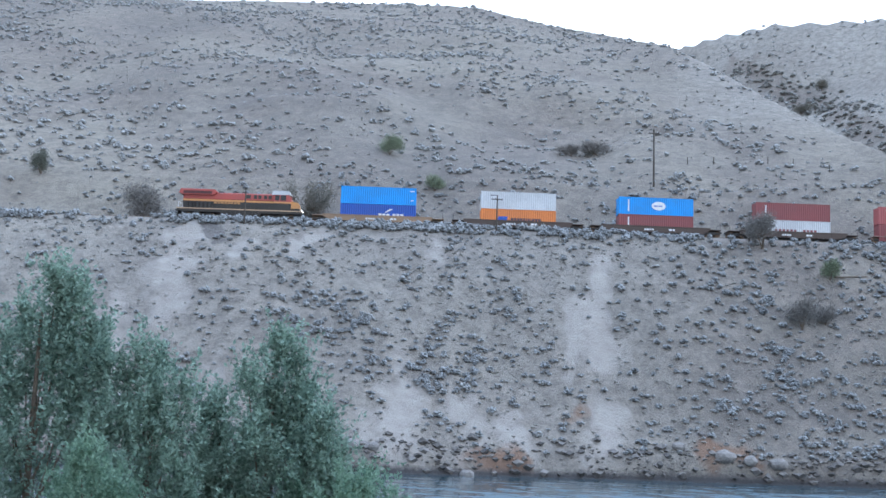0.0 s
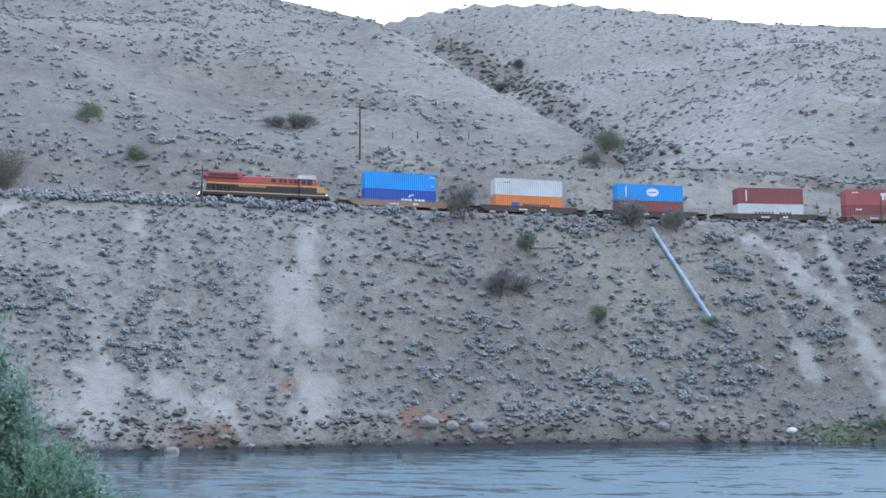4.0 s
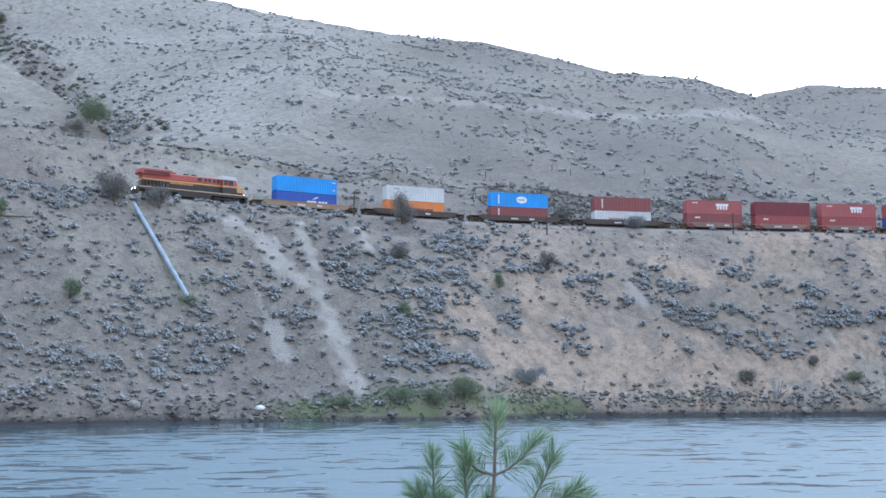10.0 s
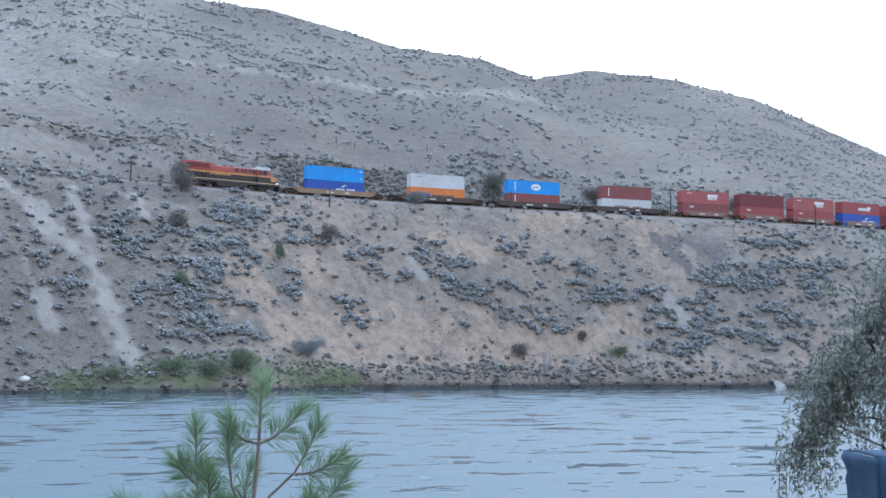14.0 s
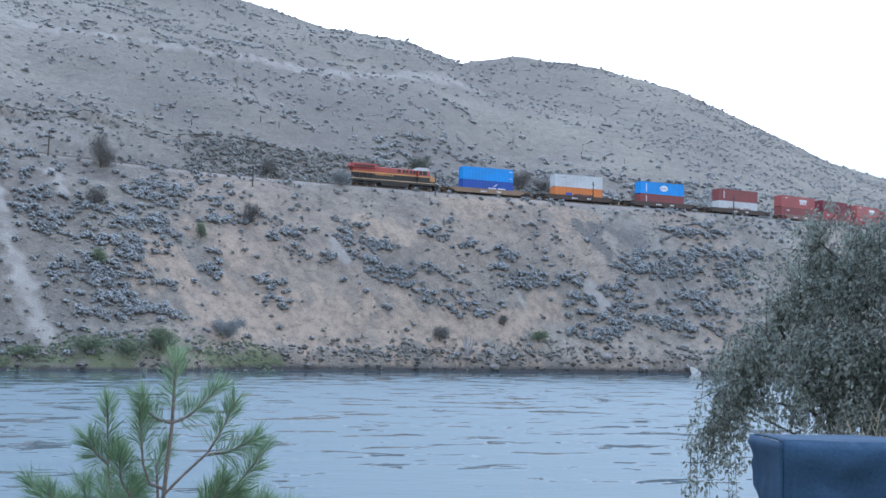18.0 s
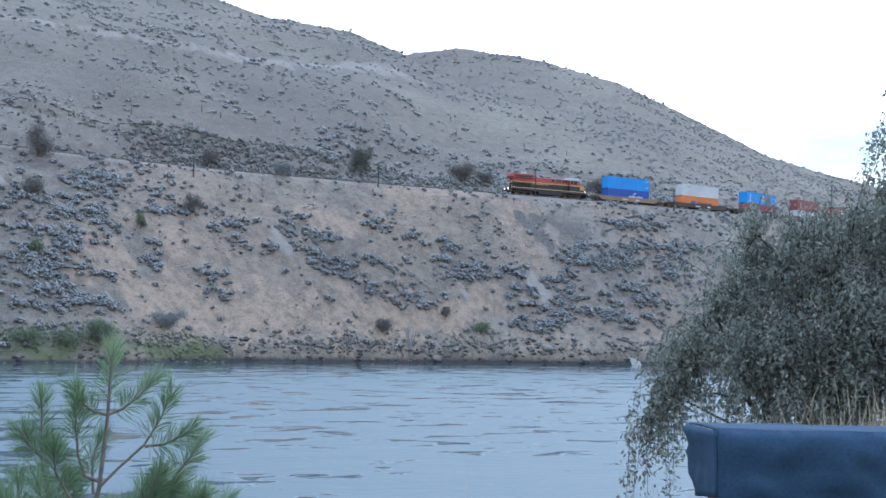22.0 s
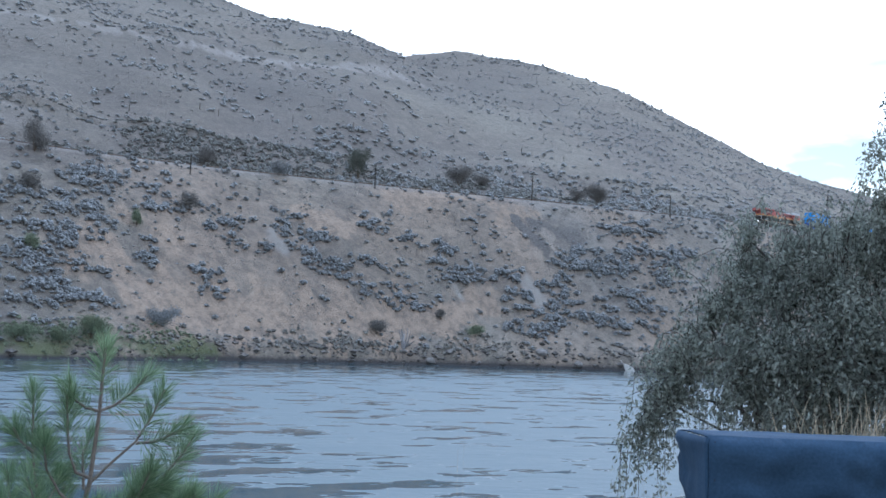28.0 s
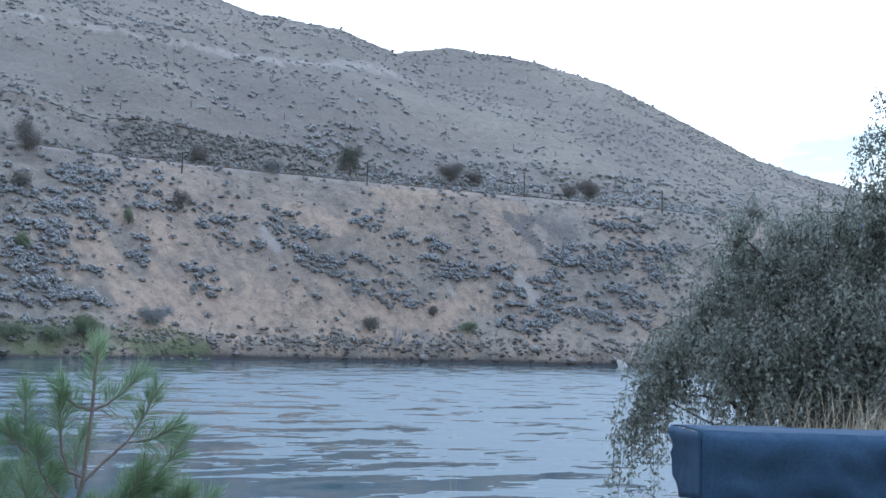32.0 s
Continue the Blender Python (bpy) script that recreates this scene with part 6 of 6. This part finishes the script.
bank_tree(((-18.4, 7.0), (-17.6, 6.4), (-19.7, 5.2), (-20.6, 4.2), (-16.6, 4.6), (-16.3, 3.2), (-18.5, 4.4), (-17.5, 2.4), (-20, 1.8), (-16.2, 0.9), (-18.6, 0.4), (-20.8, -0.6), (-17, -1.4), (-19.5, -2.4), (-22, 2.4), (-22.5, -1.4), (-21.5, 0.8)), 17.0, TREE_LEAF, 1, "tall dark green bushy tree on the near river bank")
bank_tree(((-14.3, 3.9), (-13.5, 3.3), (-15, 2.6), (-12.3, 2.2), (-13.6, 1.4), (-14.8, 0.3), (-12.6, -0.2), (-13.8, -1.4), (-15.3, -2.0), (-12.0, -2.4), (-13.2, -3.4), (-15.0, -3.8)), 16.6, TREE_LEAF, 2, "dark green bushy tree on the near river bank")
bank_tree(((-8, 4.6), (-9.4, 3.0), (-7.2, 3.6), (-6.7, 2.3), (-8.4, 1.8), (-7.2, 0.7), (-9.2, 0.3), (-6.2, -0.4), (-8, -1.2), (-9.8, -1.6), (-7, -2.6), (-9, -3.2), (-10.9, -2.6), (-11.0, 1.2), (-10.5, 0.1), (-11.5, -1.2), (-5.7, 0.8), (-5.3, -0.6), (-4.8, -1.7)), 17.0, TREE_LEAF, 3, "green tree with an upright leafy top on the near bank")
bank_tree(((-5.2, -1.6), (-3.8, -2.2), (-4.6, -3.2), (-3.1, -3.6), (-5.8, -3.4), (-4.3, -2.2), (-2.6, -3.7), (-6.6, -2.6), (-5.0, -2.8), (-1.6, -4.3), (-0.4, -4.9), (0.8, -5.5), (2.0, -6.0), (-3.3, -2.0), (-2.2, -3.0)), 16.2, LIGHT_LEAF, 4, "low light green shrub on the near river bank", 0.07, 2400)
bank_tree(((-16.7, -1.3), (-15.9, -2.3), (-14.8, -3.0), (-17.4, -2.8), (-16.2, -3.6)), 15.0, LIGHT_LEAF, 5, "low light green shrub on the near river bank", 0.07, 2400)


def pine():
    """A young long-needled pine; shoots in the tree's own plane, metres right and up of the fork."""
    d, az = 4.5, 40.2
    fork = aim(az + 0.3, -7.3, d)
    base = Vector((fork.x, fork.y, float(ground_height(fork.x, fork.y))))
    ob = thing("pine_sapling", "young pine with long green needle tufts on bare brown shoots", "tree", Matrix.Translation(base))
    a = radians(az)
    right, deep = Vector((math.cos(a), -math.sin(a), 0)), Vector((math.sin(a), math.cos(a), 0))
    rng = np.random.RandomState(8)

    def spot(u, w, v=0.0):
        return fork - base + right * u + Vector((0, 0, w)) + deep * v

    drop = fork.z - base.z
    bm = bmesh.new()
    limb(bm, [spot(-0.12, -drop - 0.1), spot(-0.07, -0.45), spot(-0.03, -0.14), spot(0, 0), spot(0.019, 0.254), spot(0.026, 0.49)], 0.013, 0.005, 8)
    part("trunk", bm, PINE_BARK, ob)
    shoots = (
        ([(0.019, 0.26), (0.073, 0.283), (0.13, 0.33), (0.182, 0.39)], 0.03), ([(0.019, 0.26), (-0.03, 0.273), (-0.063, 0.297), (-0.095, 0.36)], -0.05),
        ([(0, 0), (0.064, 0.066), (0.154, 0.15), (0.21, 0.245), (0.248, 0.34)], 0.06), ([(0.154, 0.146), (0.224, 0.155), (0.318, 0.207)], -0.04),
        ([(0, 0.02), (-0.05, 0.042), (-0.077, 0.113), (-0.089, 0.226), (-0.096, 0.32)], -0.08), ([(-0.05, -0.15), (-0.152, -0.09), (-0.186, 0), (-0.204, 0.113), (-0.214, 0.32)], 0.05),
        ([(-0.204, 0.113), (-0.247, 0.15), (-0.275, 0.198)], 0.0), ([(-0.204, 0.11), (-0.176, 0.155)], 0.06), ([(-0.06, -0.3), (0.11, -0.122), (0.168, -0.047), (0.205, 0.052)], -0.09),
        ([(0.10, -0.15), (0.235, -0.01), (0.328, 0.104), (0.37, 0.17)], 0.08), ([(-0.02, -0.12), (0.02, -0.10), (0.04, -0.06)], -0.12), ([(0.0, -0.32), (0.25, -0.22), (0.41, -0.13), (0.46, -0.06)], 0.04),
        ([(-0.08, -0.3), (-0.25, -0.18), (-0.36, -0.06), (-0.40, 0.02)], -0.06), ([(-0.08, -0.36), (-0.30, -0.25), (-0.42, -0.16)], 0.1), ([(-0.02, -0.02), (-0.03, 0.10), (0.0, 0.16)], 0.14), ([(-0.15, -0.09), (-0.12, -0.02), (-0.10, 0.04)], 0.10),
        ([(0.17, -0.05), (0.22, -0.02), (0.26, 0.0)], -0.02), ([(-0.05, -0.28), (0.10, -0.26), (0.22, -0.2)], 0.12), ([(-0.1, -0.3), (-0.16, -0.22), (-0.2, -0.1)], 0.12), ([(-0.3, -0.22), (-0.34, -0.12), (-0.33, -0.02)], -0.1),
        ([(-0.08, -0.3), (-0.2, -0.2), (-0.27, -0.08), (-0.29, 0.03)], 0.12), ([(-0.15, -0.3), (-0.38, -0.3), (-0.47, -0.2)], -0.05), ([(-0.03, -0.1), (-0.1, -0.03), (-0.15, 0.06), (-0.16, 0.14)], -0.1), ([(0.0, -0.3), (0.14, -0.3), (0.3, -0.28)], -0.12), ([(0.3, -0.2), (0.33, -0.1), (0.37, -0.03)], -0.08), ([(-0.36, -0.06), (-0.41, -0.04), (-0.47, 0.03)], 0.08),
    )
    at, way, size = [], [], []

    def needles(line, long, count, full=1.0):
        """Bundles of needles round the last stretch of a shoot, spread wide at its foot and drawn together at its tip."""
        back = [(line[j] - line[j - 1]).length for j in range(len(line) - 1, 0, -1)]
        long = min(long, 0.92 * sum(back))
        for i in range(count):
            u = rng.rand() ** 0.8
            left, j = long * (1 - u), len(line) - 1
            while j > 1 and left > (line[j] - line[j - 1]).length:
                left -= (line[j] - line[j - 1]).length
                j -= 1
            axis = (line[j - 1] - line[j]).normalized()
            p = np.array(line[j] + axis * left)
            axis = -np.array(axis)
            r = rng.normal(size=3)
            r -= axis * (r @ axis)
            r /= np.linalg.norm(r)
            lean = (1.25 - 0.75 * u) + rng.normal(0, 0.14)
            for k in range(3):
                w = axis * math.cos(lean) + r * math.sin(lean) + rng.normal(0, 0.09, 3) + np.array([0, 0, 0.06])
                at.append(p), way.append(w), size.append(rng.uniform(0.065, 0.11) * full)

    for pts, depth in shoots:
        n = len(pts) - 1
        line = [spot(u, w, depth * (j / n)) for j, (u, w) in enumerate(pts)]
        bm = bmesh.new()
        limb(bm, line, 0.006, 0.0035, 6)
        part("shoot", bm, PINE_BARK, ob)
        needles(line, rng.uniform(0.16, 0.26), 135)
    for side in (-1, 1) * 11:
        w0, reach = rng.uniform(-0.42, -0.16), rng.uniform(0.08, 0.42)
        w1, deep_by = min(w0 + rng.uniform(0.10, 0.34), 0.16 - 0.55 * reach), rng.uniform(-0.22, 0.22)
        line = [spot(-0.05, w0), spot(side * reach * 0.5 - 0.03, w0 + 0.35 * (w1 - w0), deep_by * 0.6), spot(side * reach * 0.85, w0 + 0.65 * (w1 - w0), deep_by), spot(side * reach, w1, deep_by)]
        bm = bmesh.new()
        limb(bm, line, 0.005, 0.003, 5)
        part("shoot", bm, PINE_BARK, ob)
        needles(line, rng.uniform(0.16, 0.24), 110)
    needles([spot(0.019, 0.254), spot(0.026, 0.49)], 0.19, 120, 1.05)
    rng2 = np.random.RandomState(4)
    leaves_mesh("needles", np.array(at), np.array(way), np.array(size), 0.0115, NEEDLE, ob, rng2, 0.02)


PINE_BARK = surface("pine_bark", (0.15, 0.125, 0.105), (0.29, 0.245, 0.205), 0.02, 0.9, 0.5, 6)
NEEDLE = leafy("pine_needles", (0.09, 0.17, 0.085), (0.38, 0.50, 0.31), 0.5, 0.4)
pine()


def covered_grill():
    """A grill under a fitted cloth cover with a stitched corner seam."""
    corner = Vector((3.078, 0.943, 4.907))
    u, v = Vector((0.530, -0.848, 0)), Vector((0.848, 0.530, 0))
    foot = float(ground_height(3.5, 0.6))
    m = Matrix(((u.x, v.x, 0, corner.x), (u.y, v.y, 0, corner.y), (-0.014, -0.048, 1, corner.z), (0, 0, 0, 1)))
    ob = thing("covered_grill", "outdoor grill under a dark blue cloth cover", "grill", m)
    W_, D_, drop_front, drop_side = 1.35, 0.42, 0.55, 0.165

    def sheet(name, fn, nu, nv, label=""):
        bm = bmesh.new()
        rows = [[bm.verts.new(fn(i / nu, j / nv)) for i in range(nu + 1)] for j in range(nv + 1)]
        for j in range(nv):
            for i in range(nu):
                bm.faces.new((rows[j][i], rows[j][i + 1], rows[j + 1][i + 1], rows[j + 1][i]))
        o = part(name, bm, CLOTH, ob, label, True)
        thick = o.modifiers.new("thick", "SOLIDIFY")
        thick.thickness = 0.004
        return o

    def wrinkle(x, z, s):
        soft = 0.030 * noise.noise(Vector((x * 5, z * 9, s))) + 0.007 * noise.noise(Vector((x * 3, z * 26, s + 4)))
        crease = abs(noise.noise(Vector((x * 6 + z * 5, z * 14 - x * 4, s + 9))))
        return soft - 0.02 * math.exp(-(crease / 0.12) ** 2)

    def front(i, j):
        x, z = i * W_, -j * drop_front
        roll_in = 0.016 * math.exp(-(z / 0.010) ** 2)
        fold = 0.010 * math.exp(-((z + 0.03 + 0.02 * i) / 0.010) ** 2) * min(1, x * 4)
        return (x, roll_in + wrinkle(x, z, 1) * min(1, 0.3 + x * 6) - fold, z + 0.004 * noise.noise(Vector((x * 7, 0, 2))))

    def top(i, j):
        x, y = i * W_, j * D_
        return (x, y + 0.016 * (1 - j), 0.004 * noise.noise(Vector((x * 6, y * 8, 3))) + 0.004 * math.sin(math.pi * j))

    def side(i, j):
        y, z = D_ * (1 - i), -j * (drop_side + 0.03 * (1 - i))
        return (wrinkle(y, z, 7) * 0.6 * (1 - i) + 0.006 * j * (1 - i) - 0.014 * math.exp(-((j - 0.12) / 0.08) ** 2) * (1 - i), y * (1 - 0.26 * j), z - 0.002)

    sheet("cover_front", front, 60, 26, "dark blue cloth front with soft folds")
    sheet("cover_top", top, 40, 10)
    sheet("cover_side", side, 12, 10)
    bm = bmesh.new()
    box(bm, (0.013, -0.004, -drop_front), (0.017, 0.018, -0.01), 0.001)
    part("corner_seam", bm, CLOTH_DARK, ob, "dark stitched seam")
    bm = bmesh.new()
    box(bm, (0.05, 0.05, -0.62), (W_ - 0.05, D_ - 0.02, -0.03), 0.02)
    part("grill_body", bm, CHAR, ob, "dark metal body")
    low = foot - corner.z
    for x in (0.1, W_ - 0.1):
        for y in (0.08, D_ - 0.06):
            bm = bmesh.new()
            tube(bm, (x, y, low), (x, y, -0.6), 0.022, sides=8)
            part("leg", bm, CHAR, ob)
    bm = bmesh.new()
    box(bm, (0.08, 0.06, low + 0.25), (W_ - 0.08, D_ - 0.04, low + 0.28), 0.005)
    part("shelf", bm, CHAR, ob)


CLOTH = surface("blue_cover_cloth", (0.024, 0.053, 0.096), (0.042, 0.085, 0.145), 0.25, 0.8, 0.1, 30, depth=0.003)
CLOTH_DARK = surface("seam_thread", (0.012, 0.018, 0.035), (0.02, 0.03, 0.05), 0.1, 0.8)
CHAR = surface("dark_brown_metal", (0.022, 0.014, 0.013), (0.045, 0.028, 0.024), 0.2, 0.6)
CLOTH.node_tree.nodes["Principled BSDF"].inputs["Specular IOR Level"].default_value = 0.15
covered_grill()


def dry_grass():
    rng = np.random.RandomState(77)
    at, way, size = [], [], []
    for k in range(1300):
        az, d = 73.0 + 14 * rng.rand() ** 0.9, rng.uniform(4.2, 5.6)
        p = aim(az, 0, d)
        z = float(ground_height(p.x, p.y))
        at.append((p.x, p.y, z - 0.02)), way.append(np.append(rng.normal(0, 0.16, 2), 1.0)), size.append(rng.uniform(1.02, 1.30) + 0.012 * (az - 74))
    blades = [], [], []
    for k in range(2200):
        i = rng.randint(len(at))
        root = np.array(at[i]) + np.array(way[i]) * size[i] * rng.uniform(0.6, 0.95)
        blades[0].append(root), blades[1].append(np.append(rng.normal(0, 0.28, 2), 1.0)), blades[2].append(rng.uniform(0.10, 0.26))
    for k in range(150):
        az, d = rng.normal(67.4, 1.1), rng.uniform(4.0, 4.7)
        p = aim(az, 0, d)
        at.append((p.x, p.y, float(ground_height(p.x, p.y)) - 0.02)), way.append(np.append(rng.normal(0, 0.10, 2), 1.0)), size.append(rng.uniform(0.88, 1.14) - 0.05 * abs(az - 67.6))
    for az, d, tall in ((54.8, 4.6, 0.98), (56.0, 4.7, 0.95), (57.8, 4.9, 1.24), (58.0, 4.9, 1.16), (54.4, 4.4, 0.9), (68.2, 4.2, 1.0), (67.6, 4.3, 0.95)):
        p = aim(az, 0, d)
        at.append((p.x, p.y, float(ground_height(p.x, p.y)))), way.append(np.append(rng.normal(0, 0.03, 2), 1.0)), size.append(tall)
    holder = thing("dry_grass", "tall straw-coloured dry grass stalks behind the grill", "grass", kind="stuff")
    leaves_mesh("stalks", np.array(at), np.array(way), np.array(size), 0.0026, STRAW, holder, rng, 0.004)
    leaves_mesh("blades", *(np.array(q) for q in blades), 0.008, STRAW, holder, rng, 0.01)
    at, way, size = [], [], []
    for k in range(5200):
        a, d = rng.uniform(0, 6.283), 1.2 + 12 * rng.rand() ** 0.7
        x, y = d * math.sin(a), d * math.cos(a)
        at.append((x, y, 0)), way.append(np.append(rng.normal(0, 0.5, 2), 1.0)), size.append(rng.uniform(0.10, 0.38))
    at = np.array(at)
    at[:, 2] = ground_height(at[:, 0], at[:, 1]) - 0.02
    holder = thing("bank_grass", "short dry grass on the near bank", "grass", kind="stuff")
    leaves_mesh("blades", at, np.array(way), np.array(size), 0.012, STRAW, holder, rng, 0.01)


STRAW = leafy("straw", (0.30, 0.25, 0.17), (0.58, 0.50, 0.38), 0.8, 0.3)
dry_grass()


def motions():
    roll_train()
    flow = Vector((0.88, -0.47, 0)) * 1.6
    turn = math.atan2(-0.47, 0.88)
    walk(WATER, [(float(t), Matrix.Translation((60 + flow.x * t, 90 + flow.y * t, 0)) @ Matrix.Rotation(turn, 4, "Z")) for t in (0, 8, 16, 24, 32)])


motions()
